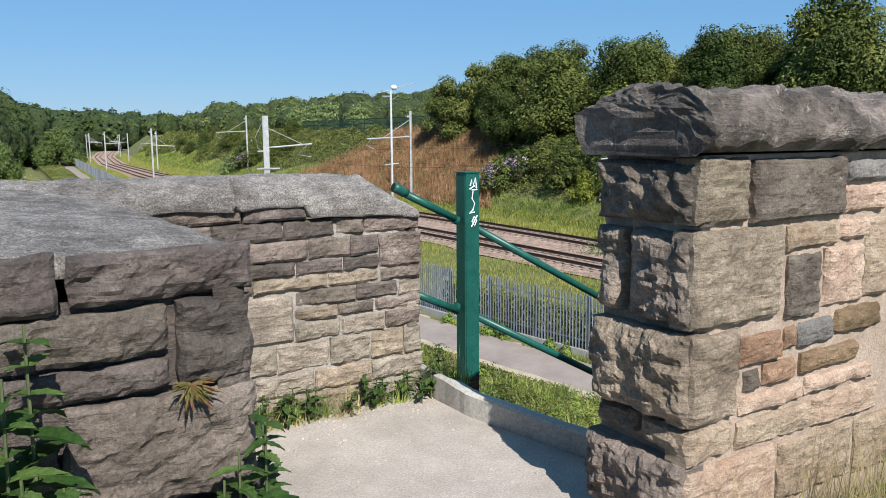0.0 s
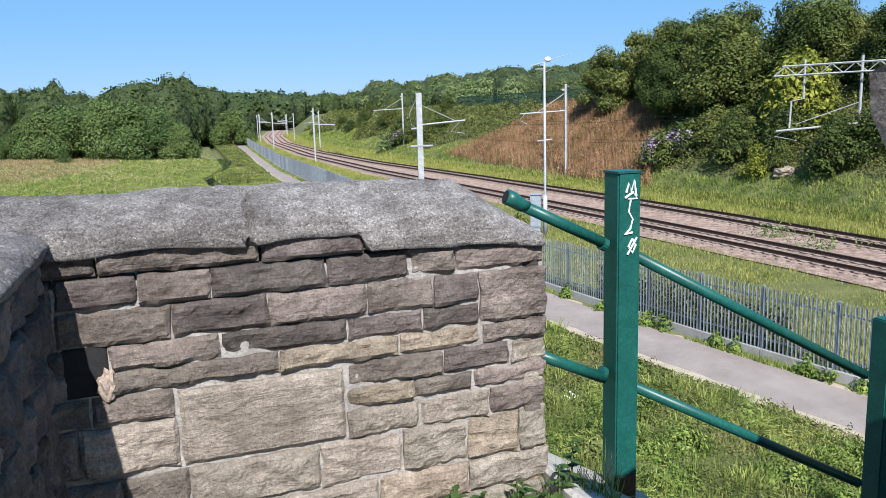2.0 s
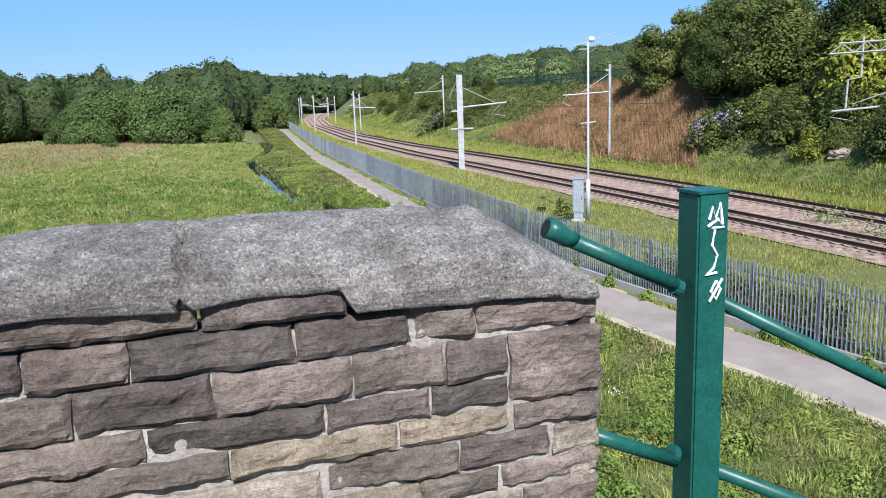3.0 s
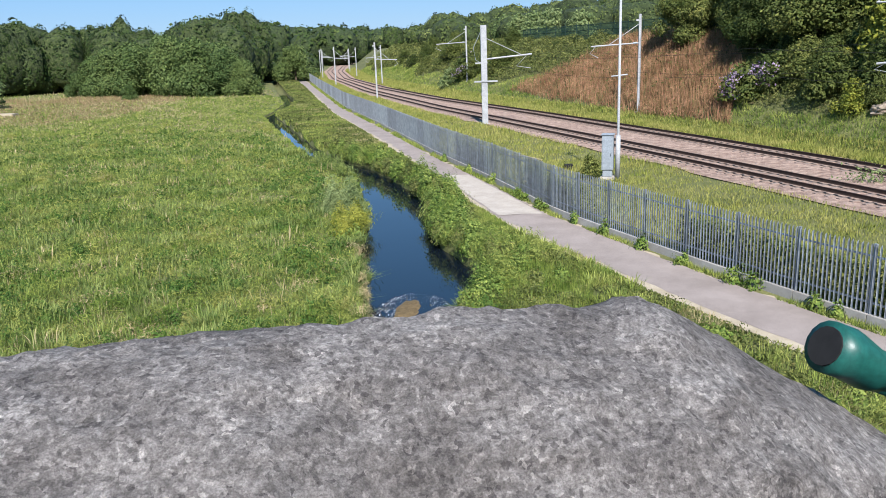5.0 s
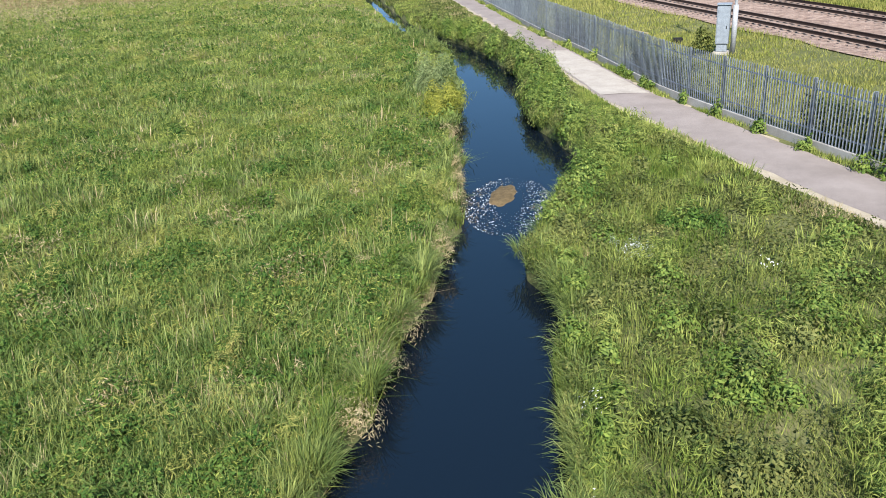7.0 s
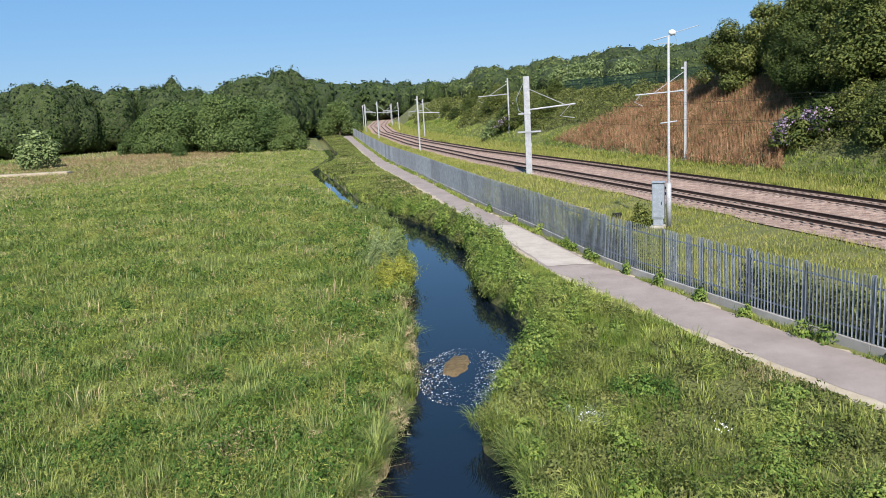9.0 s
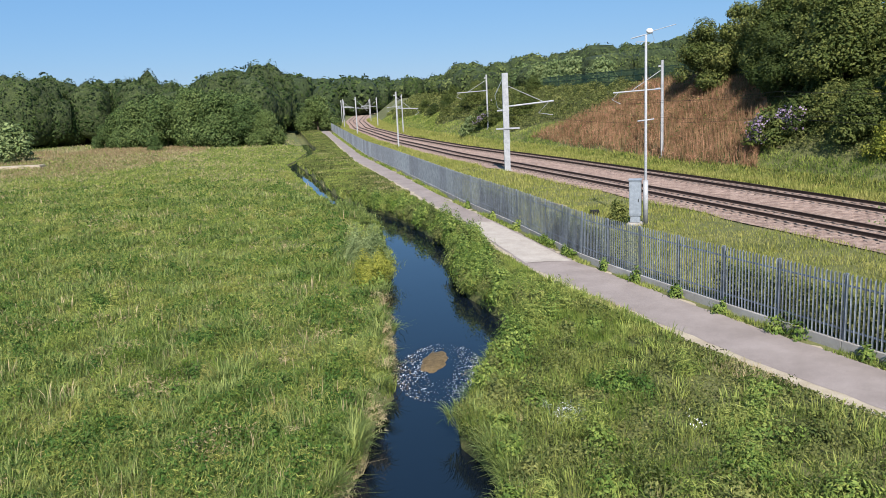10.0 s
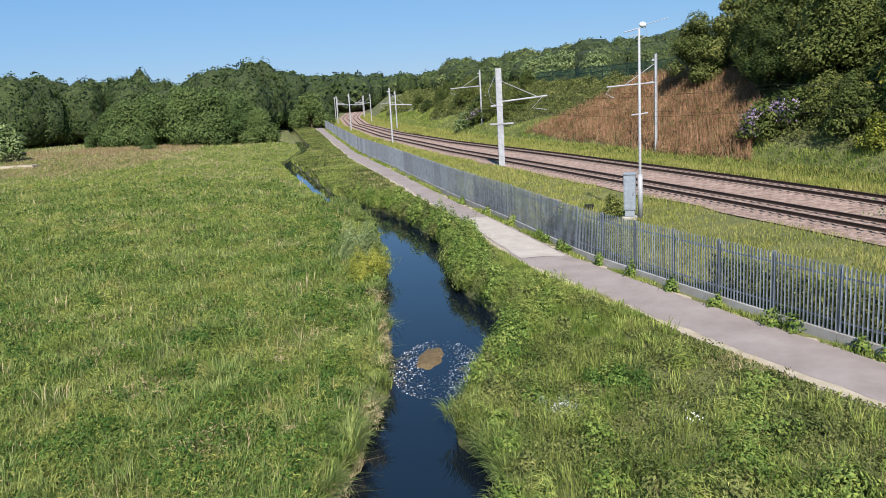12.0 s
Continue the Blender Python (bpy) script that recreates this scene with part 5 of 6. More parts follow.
def sedge(name, spots, per, material, label, seed, droop=0.9):
    """Tussocks of long arching blades; spots: rows of x, y, foot height, radius, blade length."""
    S = np.array(spots, float)
    r = np.random.RandomState(seed)
    i = np.repeat(np.arange(len(S)), per)
    n = len(i)
    az = r.uniform(0, math.tau, n)
    off = np.sqrt(r.uniform(0, 1, n)) * S[i, 3]
    ln = S[i, 4] * r.uniform(0.55, 1.2, n)
    out = droop * r.uniform(0.25, 1.1, n)
    foot = np.stack([S[i, 0] + off * np.cos(az), S[i, 1] + off * np.sin(az), S[i, 2]], 1)
    way = az + r.normal(0, 0.5, n)
    side = np.stack([-np.sin(way), np.cos(way), 0 * way], 1) * ((0.003 + 0.00032 * S[i, 1]) * r.uniform(0.7, 1.3, n))[:, None]
    ring = []
    for f, w in ((0.0, 0.8), (0.4, 1.0), (0.75, 0.7)):
        c = foot + np.stack([np.cos(way) * ln * out * f ** 1.6, np.sin(way) * ln * out * f ** 1.6, ln * (f - 0.55 * out * f ** 2.4)], 1)
        ring += [c - side * w, c + side * w]
    tip = foot + np.stack([np.cos(way) * ln * out, np.sin(way) * ln * out, ln * (1 - 0.62 * out)], 1)
    v = np.stack(ring + [tip], 1).reshape(-1, 3)
    base = (np.arange(n) * 7)[:, None, None]
    f = (base + np.array([(0, 1, 3), (0, 3, 2), (2, 3, 5), (2, 5, 4), (4, 5, 6)])[None]).reshape(-1, 3)
    return tagged(raw_mesh(name, v, f, material), label, "sedge", kind="stuff")


rb = random.Random(131)
edge = []
for k in range(95):
    yy = math.exp(rb.uniform(math.log(8), math.log(48)))
    edge.append((float(river_r(yy)) + rb.uniform(0.1, 0.5), yy, -0.12, rb.uniform(0.15, 0.35), rb.uniform(0.4, 0.75)))
for k in range(16):
    yy = rb.uniform(13.0, 17.2)
    edge.append((float(river_r(yy)) + rb.uniform(0.1, 0.6), yy, -0.05, 0.35, rb.uniform(0.45, 0.65)))
for k in range(60):
    yy = math.exp(rb.uniform(math.log(8), math.log(34)))
    edge.append((float(river_l(yy)) - rb.uniform(-0.05, 0.3), yy, -0.1, rb.uniform(0.1, 0.25), rb.uniform(0.45, 0.8)))
sedge("bank_sedge", edge, 120, M_SEDGE, "arching green sedge hanging over the stream's edge", 132)
field_ = []
for k in range(1500):
    yy = math.exp(rb.uniform(math.log(7.5), math.log(75)))
    field_.append((float(river_l(yy)) - 0.3 - rb.random() * (0.62 * yy + 4), yy, 0.08, rb.uniform(0.3, 0.9) * (1 + yy * 0.02), rb.uniform(0.35, 0.62)))
sedge("meadow_sedge", field_[:1250], 42, M_SEDGE, "long arching blades standing in the meadow", 133, 0.8)
sedge("meadow_bent", field_[1250:], 12, M_DRY, "pale seeding grass stems in the meadow", 134, 0.5)
turf = []
for k in range(260):
    yy = math.exp(rb.uniform(math.log(8), math.log(30)))
    f = rb.uniform(0.08, 0.84)
    turf.append((float(river_r(yy)) * (1 - f) + float(path_l(yy)) * f, yy, 0.1, rb.uniform(0.25, 0.6), rb.uniform(0.3, 0.5)))
sedge("bank_turf", turf, 55, M_GRASS, "long green grass between the brambles on the bank", 135, 0.7)

# bank between stream and path: brambles, nettles, grass
n = 300000
y = np.exp(rs.uniform(math.log(4.5), math.log(230), n))
f = rs.uniform(0, 1, n)
x0, x1 = river_r(y) - 0.05, path_l(y) - 0.38 - 0.22 * patchy(0 * y, y, 1.3, 38)
x = x0 + (x1 - x0) * f
mound = 0.55 + 0.45 * patchy(x, y, 0.75, 31)
hh = (0.08 + 0.30 * np.clip(mound, 0, 1.3)) * np.clip((x1 - x) / 0.9, 0.25, 1) 
p = np.stack([x, y, 0.05 + hh * (1 + 0.45 * patchy(x, y, 2.6, 35)) * rs.uniform(0.3, 1.0, n)], 1)
keep = (x1 > x0) & (patchy(x, y, 0.6, 33) + 0.6 * patchy(x, y, 2.4, 34) > -0.45)
tagged(leaves("bank_brambles", p[keep], (0.022 + 0.0010 * y)[keep], M_BRAMBLE, 5, 0.6), "dense low brambles and nettles on the bank", "herbs", kind="stuff")
keep = (x1 > x0) & (patchy(x, y, 0.6, 33) + 0.6 * patchy(x, y, 2.4, 34) < 0.1) & (rs.uniform(0, 1, n) < np.where(y < 16, 0.22, 0.7))
blades("bank_grass", x[keep], y[keep], 0 * x[keep] + 0.05, (hh * 0.9 + 0.12)[keep], (0.010 + 0.0009 * y)[keep], 0.45, M_GRASS, "rough green grass on the stream bank", "grass", 6)
k2 = (x1 > x0) & (patchy(x, y, 0.8, 41) > 0.5) & (rs.uniform(0, 1, n) < 0.3)
blades("bank_straw", x[k2], y[k2], 0 * x[k2] + 0.05, (hh + 0.15)[k2], (0.007 + 0.0007 * y)[k2], 0.6, M_DRY, "straw stalks bleached among the bank plants", "grass", 7)

# taller plants hanging over both banks of the stream
n = 36000
y = np.exp(rs.uniform(math.log(6.5), math.log(130), n))
side = rs.uniform(0, 1, n) < 0.5
off = np.abs(rs.normal(0, 0.35, n))
bulge = 0.16 * patchy(0 * y, y, 1.1, 52)
x = np.where(side, river_l(y) - 0.02 - off + bulge, river_r(y) + 0.02 + off - bulge)
hb = np.where((y < 34) | ~side, 0.3 + 0.26 * patchy(x, y, 0.8, 51), -0.12)
blades("bank_reeds", x, y, 0 * x - 0.36, np.maximum(hb, -0.1) + 0.3, 0.010 + 0.0009 * y, 0.3, M_GRASS, "tall grass and reeds leaning over the water's edge", "reeds", 8)
y = np.exp(rs.uniform(math.log(6.5), math.log(30), 26000))
x = river_l(y) - 0.02 - np.abs(rs.normal(0, 0.3, 26000))
k = patchy(x, y, 0.9, 57) + 0.5 * patchy(x, y, 2.5, 58) > 0.15
blades("bank_thatch", x[k], y[k], 0 * x[k] - 0.4, 0.4 + 0 * x[k], 0.008 + 0.0008 * y[k], 0.3, M_DRY, "dead straw thatch hanging down the bank", "grass", 9)
n = 26000
y = np.exp(rs.uniform(math.log(18), math.log(48), n))
sd = rs.uniform(0, 1, n) < 0.35
off = np.abs(rs.normal(0, 0.6, n))
x = np.where(sd, river_l(y) - off, river_r(y) + off - 0.1)
k = (patchy(x, y, 0.5, 61) > -0.1) & (~sd | (y < 34))
p = np.stack([x, y, rs.uniform(-0.3, 0.5, n) * np.where(y < 34, 1.0, 0.5)], 1)[k]
tagged(leaves("bank_shrubs", p, 0.035 + 0.0010 * p[:, 1], M_HERB, 12, 0.5), "leafy waterside plants bulging over the stream", "herbs", kind="stuff")

# strip between path and fence, verges of the railway
n = 16000
y = np.exp(rs.uniform(math.log(8), math.log(200), n))
x = path_r(y) + rs.uniform(-0.05, 1, n) * (fence_x(y) - path_r(y) - 0.05)
k = patchy(x, y, 0.9, 71) > -0.2
blades("fence_weeds", x[k], y[k], 0 * x[k], 0.16 + 0.12 * patchy(x, y, 1.1, 72)[k] ** 2 + 0.001 * y[k], 0.01 + 0.0009 * y[k], 0.5, M_GRASS, "weeds along the foot of the fence", "weeds", 13)
n = 5000
y = rs.uniform(10, 46, n)
x = path_r(y) + rs.uniform(0, 1, n) * 0.5
k = patchy(x, y, 1.3, 74) > 0.5
p = np.stack([x, y, rs.uniform(0.05, 0.32, n)], 1)[k]
tagged(leaves("dock_plants", p, np.full(len(p), 0.085), M_HERB, 14, 0.5), "broad-leaved docks at the foot of the fence", "herbs", kind="stuff")
n = 110000
y = np.exp(rs.uniform(math.log(12), math.log(300), n))
f = rs.uniform(0, 1, n)
x = fence_x(y) + 0.25 + (track_n(y) - 2.2 - fence_x(y) - 0.25) * f
blades("verge_grass", x, y, 0.2 + 0.25 * f, 0.2 + 0.12 * patchy(x, y, 0.6, 81) + 0.0016 * y, 0.012 + 0.001 * y, 0.5, M_VERGE, "yellow-green verge grass between fence and ballast", "grass", 15)
n = 45000
y = rs.uniform(12, 52, n)
x = fence_x(y) + 0.15 + np.abs(rs.normal(0, 0.35, n))
k = patchy(x, y, 0.5, 85) > -0.45 + (y - 12) * 0.016
p = np.stack([x, y, rs.uniform(0.25, 1.5, n) ** 1.1], 1)[k]
tagged(leaves("fence_brambles", p, np.full(len(p), 0.05), M_LEAF, 16, 0.3), "dark bramble leaves pushing through the palisade", "herbs", kind="stuff")
n = 60000
y = np.exp(rs.uniform(math.log(22), math.log(320), n))
x = track_f(y) + 2.2 + rs.uniform(0, 1, n) * 3.4
blades("far_verge_grass", x, y, hill(x, y), 0.22 + 0.0016 * y, 0.015 + 0.0011 * y, 0.5, M_VERGE, "yellow-green grass strip below the embankment", "grass", 17)

# embankment: dead bracken, green scrub, trackside tufts
n = 190000
y = np.exp(rs.uniform(math.log(30), math.log(260), n))
d = rs.uniform(0, 1, n) ** 0.8 * 13.5
x = track_f(y) + 4.2 + d
edge = patchy(x, y, 0.22, 91)
br = (x / y < 0.40 + 0.02 * edge) & (x / y > 0.08 + 0.03 * edge) & (y < 125) & (d > 1.7 + edge) & (d < 12.5 * np.clip((x / y - 0.085) / 0.18, 0, 1) + 0.5 + 1.2 * edge) & (rs.uniform(0, 1, n) < 0.9)
z = hill(x, y)
sz = 0.05 + 0.0008 * y
p = np.stack([x, y, z + rs.uniform(0, 0.75, n) * (1 + 0.6 * patchy(x, y, 0.8, 92))], 1)
tagged(leaves("bracken_slope", p[br], sz[br], M_BRACKEN, 18, 0.3, wide=0.28), "rust-brown dead bracken on the railway embankment", "bracken", kind="stuff")
blades("bracken_stalks", x[br][::2], y[br][::2], z[br][::2], np.full(br.sum(), 1.1)[::2], np.full(br.sum(), 0.06)[::2], 0.3, M_BRACKEN, "brown bracken stalks on the embankment", "bracken", 19)
gn = ~br & (d > 4.5 + 2.5 * edge)
low = ~br & ~gn
blades("slope_grass", x[low], y[low], z[low], np.full(low.sum(), 0.34), 0.015 + 0.0008 * y[low], 0.9, M_GRASS, "long green grass on the lower embankment", "grass", 44)
tagged(leaves("bank_scrub", p[gn] + np.array([0, 0, 0.1]), sz[gn] * 0.9, M_BRAMBLE, 20, 0.5), "green scrub and ivy on the embankment", "scrub", kind="stuff")
n = 3500
y = rs.uniform(24, 36, n)
x = (track_n(y) + track_f(y)) / 2 + rs.normal(0.4, 0.6, n)
k = patchy(x, y, 0.9, 95) > 0.2
p = np.stack([x, y, 0.55 + np.abs(rs.normal(0, 0.35, n))], 1)[k]
tagged(leaves("track_shrubs", p, np.full(len(p), 0.07), M_LEAF2, 22, 0.4), "small self-sown shrubs between the tracks", "shrubs", kind="stuff")

# water plants round a gravel hump in the stream
bm = bmesh.new()
bmesh.ops.create_uvsphere(bm, u_segments=20, v_segments=10, radius=1.0)
for v in bm.verts:
    v.co = Vector((-0.80 + v.co.x * 0.46 + 0.16 * v.co.y, 22.4 + v.co.y * 1.15, -0.53 + v.co.z * 0.11 + 0.05 * noise.noise(v.co * 3)))
tagged(part("silt_hump", bm, M_SILT, smooth=True), "small brown silt hump breaking the water", "silt bank", kind="structure")
n = 1700
a, q = rs.uniform(0, math.tau, n), np.sqrt(rs.uniform(0.1, 1, n))
x, y = -0.62 + 1.3 * q * np.cos(a), 21.6 + 2.5 * q * np.sin(a)
k = patchy(x, y, 2.0, 97) > -0.75
p = np.stack([x, y, 0 * x - 0.475], 1)[k]
tagged(leaves("water_crowfoot", p[::2], np.full(len(p[::2]), 0.023), M_WHITE, 23, 3.0), "tiny white water flowers floating on the stream", "water plants", kind="stuff")
tagged(leaves("water_weed", p[1::2] - np.array([0, 0, 0.01]), np.full(len(p[1::2]), 0.045), M_SILT, 24, 3.0), "floating brown-green weed on the stream", "water plants", kind="stuff")


# ---- trees ----
def crown_points(blobs, n, seed):
    r = np.random.RandomState(seed)
    ws = np.array([b[3] ** 2 for b in blobs])
    pick = r.choice(len(blobs), n, p=ws / ws.sum())
    B = np.array(blobs, float)[pick]
    u = r.normal(0, 1, (n, 3))
    u /= np.linalg.norm(u, axis=1)[:, None]
    rad = B[:, 3] * (0.62 + 0.42 * r.uniform(0, 1, n) ** 0.6) * np.where(r.uniform(0, 1, n) < 0.13, r.uniform(1.0, 1.4, n), 1.0) * (1 + 0.16 * np.sin(u[:, 0] * 7 + B[:, 0] * 5) * np.cos(u[:, 1] * 6 + u[:, 2] * 5))
    return B[:, :3] + u * rad[:, None] * np.array([1, 1, 0.85]), u


def make_tree(seed, h, wide, n, leaf, material, name="tree", label="", low=0.22, trunk=True, category="tree", group=""):
    r = random.Random(seed)
    t = empty(name, label, category, group)
    blobs = []
    for k in range(46):
        a, f = r.uniform(0, math.tau), r.uniform(0, 1)
        rr_ = wide * (1 - 0.65 * f) * r.uniform(0.3, 0.85)
        blobs.append((rr_ * math.cos(a), rr_ * math.sin(a), h * (low + (0.95 - low) * (0.12 + 0.78 * f)), wide * r.uniform(0.22, 0.42) * (1 - 0.3 * f)))
    blobs.append((0, 0, h * 0.88, wide * 0.3))
    blobs.append((0, 0, h * 0.55, wide * 0.5))
    p, u = crown_points(blobs, n, seed)
    p[:, 2] = np.clip(p[:, 2], 0.15, h * 1.02)
    leaves("crown", p, np.full(n, leaf), material, seed, 0.35, t, u, wild=0.4)
    if trunk:
        bm = tube_bm([(0, 0, -0.3), (0.1, 0, h * 0.25), (-0.05, 0.1, h * 0.6)], 0.035 * h * 0.6 + 0.05, 8, radius2=0.04)
        part("trunk", bm, M_BARK, t)
        for b in blobs[:6]:
            part("limb", tube_bm([(0.03, 0, h * 0.25), (b[0] * 0.5, b[1] * 0.5, b[2] * 0.7), (b[0], b[1], b[2])], 0.09, 5, radius2=0.02), M_BARK, t)
    return t


def plant_tree(src, x, y, s, rz, dz=-0.3):
    z = float(hill(np.array(x), np.array(y))) if x > float(track_f(y)) + 4 else 0.0
    c = copy_thing(src, Matrix.Translation((x, y, z + dz)) @ Matrix.Rotation(rz, 4, "Z"))
    c.scale = (s, s, s * random.uniform(0.9, 1.1))
    return c


OAK = [make_tree(101 + k, 8.5, 3.8, 19000, 0.115, M_LEAF, "tree", "dense dark green broadleaved tree on the bank", 0.1, group="bank trees") for k in range(3)]
OAK[0].location = (30.2, 61.5, float(hill(np.array(30.2), np.array(61.5))) - 0.4)
OAK[0].scale = (1.25, 1.25, 1.08)
OAK[1].location = (27.6, 66.0, float(hill(np.array(27.6), np.array(66.0))) - 0.4)
OAK[1].scale = (0.85, 0.85, 0.75)
OAK[2].location = (37.0, 57.0, float(hill(np.array(37.0), np.array(57.0))) - 0.3)


OLIVE = [make_tree(121 + k, 8.0, 3.3, 16000, 0.12, M_OLIVE, "tree", "olive-green hawthorn tree at the top of the bracken", 0.06, group="hawthorn trees") for k in range(2)]
for tree, x, y, sx, sz_ in ((OLIVE[0], 25.6, 80.0, 1.0, 0.95), (OLIVE[1], 28.4, 77.5, 1.0, 1.0)):
    tree.location = (x, y, float(hill(np.array(x), np.array(y))) - 0.3)
    tree.scale = (sx, sx, sz_)
for k, (x, y, sc) in enumerate(((33.0, 72.0, 1.15), (29.8, 73.5, 0.95), (31.6, 76.0, 1.1), (35.5, 70.0, 1.2))):
    plant_tree(OAK[k % 3], x, y, sc, k * 1.7)
for k in range(46):
    yy = random.uniform(22, 74)
    dd = random.uniform(9.5, 30) if yy > 52 else random.uniform(13, 34)
    dd = max(dd, 0.405 * yy - float(track_f(yy)) - 4.6)
    plant_tree(OLIVE[k % 2] if k % 4 == 1 else OAK[k % 3], float(track_f(yy)) + 4.6 + dd, yy, random.uniform(0.65, 1.05) * (1.25 if yy < 48 else 1.0), random.uniform(0, 6.28))
BUSH = [make_tree(201 + k, 3.4, 2.2, 6500, 0.095, M_LEAF, "bush", "rounded dark green bush on the embankment", 0.02, False, "bush", "embankment bushes") for k in range(2)]
OLIVEBUSH = make_tree(205, 3.2, 2.2, 4200, 0.11, M_OLIVE, "bush", "rounded olive-green bush on the embankment", 0.02, False, "bush", "olive bushes")
OLIVEBUSH.location = (28.0, 57.5, float(hill(np.array(28.0), np.array(57.5))))
BUSH[0].location = (27.5, 53.0, float(hill(np.array(27.5), np.array(53.0))))
BUSH[1].location = (29.5, 50.0, float(hill(np.array(29.5), np.array(50.0))))
for k in range(34):
    yy = random.uniform(50, 64)
    xx = max(float(track_f(yy)) + 4.6 + random.uniform(5.0, 10.5), 0.42 * yy)
    plant_tree(OLIVEBUSH if k % 3 == 0 else BUSH[k % 2], xx, yy, random.uniform(0.5, 1.0), random.uniform(0, 6.28))
for k, (x, y, sc) in enumerate(((29.8, 44.2, 1.0), (31.6, 43.0, 1.1), (28.6, 48.8, 0.6), (27.6, 54.5, 0.6), (33.5, 42.0, 1.1), (30.8, 46.0, 0.8))):
    plant_tree(BUSH[k % 2], x, y, sc, k * 1.3)
for k in range(16):
    yy = random.uniform(112, 190)
    plant_tree(BUSH[k % 2], float(track_f(yy)) + 4.6 + random.uniform(4.0, 12), yy, random.uniform(0.7, 1.3), random.uniform(0, 6.28))
pale = make_tree(301, 3.6, 2.6, 3200, 0.15, M_LEAF2, "bush", "pale grey-green willow bush", 0.02, False, "bush", "pale bushes")
pale.location = (float(track_f(128)) + 7, 128, 0.9)
for x, y, s in ((float(track_f(118)) + 20, 118, 1.3), (float(track_f(128)) + 23, 128, 1.4), (float(track_f(139)) + 25, 139, 1.4), (float(track_f(108)) + 19, 108, 1.2), (float(track_f(152)) + 27, 152, 1.5), (float(track_f(165)) + 28, 165, 1.5)):
    plant_tree(pale, x, y, s, random.uniform(0, 6.28))
gold = make_tree(311, 4.6, 2.6, 3600, 0.16, M_LEAF3, "tree", "bright yellow-green tree on the bank", 0.05, True, "tree", "golden trees")
gold.location = (31.6, 52.0, float(hill(np.array(31.6), np.array(52.0))) - 0.3)
gold.scale = (1.3, 1.3, 1.35)
plant_tree(gold, 27.4, 49.6, 0.5, 1.0)


def flowering(x, y, s, seed):
    t = make_tree(seed, 3.0 * s, 2.6 * s, 2600, 0.15, M_LEAF, "rhododendron", "dark evergreen rhododendron covered in lilac flowers", 0.02, False, "shrub", "flowering shrubs")
    t.location = (x, y, float(hill(np.array(x), np.array(y))) - 0.2)
    r = np.random.RandomState(seed)
    p, u = crown_points([(0, 0, 1.4 * s, 1.75 * s), (1.3 * s, -0.4, 1.2 * s, 1.2 * s), (-1.2 * s, 0.2, 1.2 * s, 1.2 * s)], 1500, seed)
    k = patchy(p[:, 0], p[:, 2] * 1.3, 2.2, seed) > 0.15
    p, u = p[k], u[k]
    leaves("blossom", p, np.full(len(p), 0.105), M_LILAC, seed, 0.4, t, u)
    return t


flowering(24.9, 60.6, 0.95, 401)
flowering(26.6, 59.4, 0.95, 402)
flowering(float(track_f(124)) + 8.5, 124, 1.3, 403)

# dark green mesh fence along the top of the bracken
fp = [(float(track_f(yy)) + 4.6 + 12.2, yy) for yy in np.arange(66, 124, 3.0)]
for (xa, ya), (xb, yb) in zip(fp, fp[1:]):
    za, zb = (float(hill(np.array(q), np.array(r_))) for q, r_ in ((xa, ya), (xb, yb)))
    g = empty("mesh_fence", "dark green wire mesh fence bay on the hillside", "fence", "mesh fence bays")
    g.location = (xa, ya, za)
    part("post", box_bm(-0.04, 0.04, -0.04, 0.04, -0.3, 2.3), M_DARKGREEN, g)
    e = Vector((xb - xa, yb - ya, zb - za))
    for zz in (0.1, 0.75, 1.4, 2.05):
        part("rail", tube_bm([(0, 0, zz), e + Vector((0, 0, zz))], 0.03, 4), M_DARKGREEN, g)
    bm = bmesh.new()
    for k in range(1, 26):
        b0 = e * (k / 26)
        tube_bm([b0 + Vector((0, 0, 0.05)), b0 + Vector((0, 0, 2.1))], 0.018, 3, bm)
    part("wire_panel", bm, M_DARKGREEN, g)

# clump of tall bushes at the far edge of the meadow, and single trees
WIL = [make_tree(501 + k, 8.5, 5.2, 15000, 0.19, M_WILLOW, "bush", "tall rounded green willow clump at the meadow's edge", 0.02, True, "bush", "meadow willows") for k in range(2)]
WIL[0].location = (-70, 174, -0.2)
WIL[0].scale = (1.25, 1.25, 1.2)
WIL[1].location = (-61, 168, -0.2)
WIL[1].scale = (1.3, 1.3, 1.25)
for k, (x, y, s) in enumerate(((-74, 177, 1.0), (-54, 164, 1.3), (-47, 161, 1.25), (-41, 158, 1.1), (-66, 178, 1.35), (-50, 172, 1.35), (-36.5, 155, 0.8), (-58, 176, 1.4), (-78, 176, 0.6), (-44, 165, 1.3))):
    plant_tree(WIL[(k % 4) == 3], x, y, s, random.uniform(0, 6.28), -0.2)
plant_tree(pale, -76.5, 135, 2.1, 1.0, -0.2)
plant_tree(WIL[0], -38, 225, 1.3, 2.0, -0.2)
plant_tree(WIL[1], -58, 152, 0.35, 2.0, -0.2)
bare = empty("bare_tree", "leafless brown thorn tree in the meadow", "tree")
bare.location = (-101, 197, -0.2)
part("trunk", tube_bm([(0, 0, 0), (0.2, 0, 2.5)], 0.3, 7, radius2=0.2), M_BARK, bare)
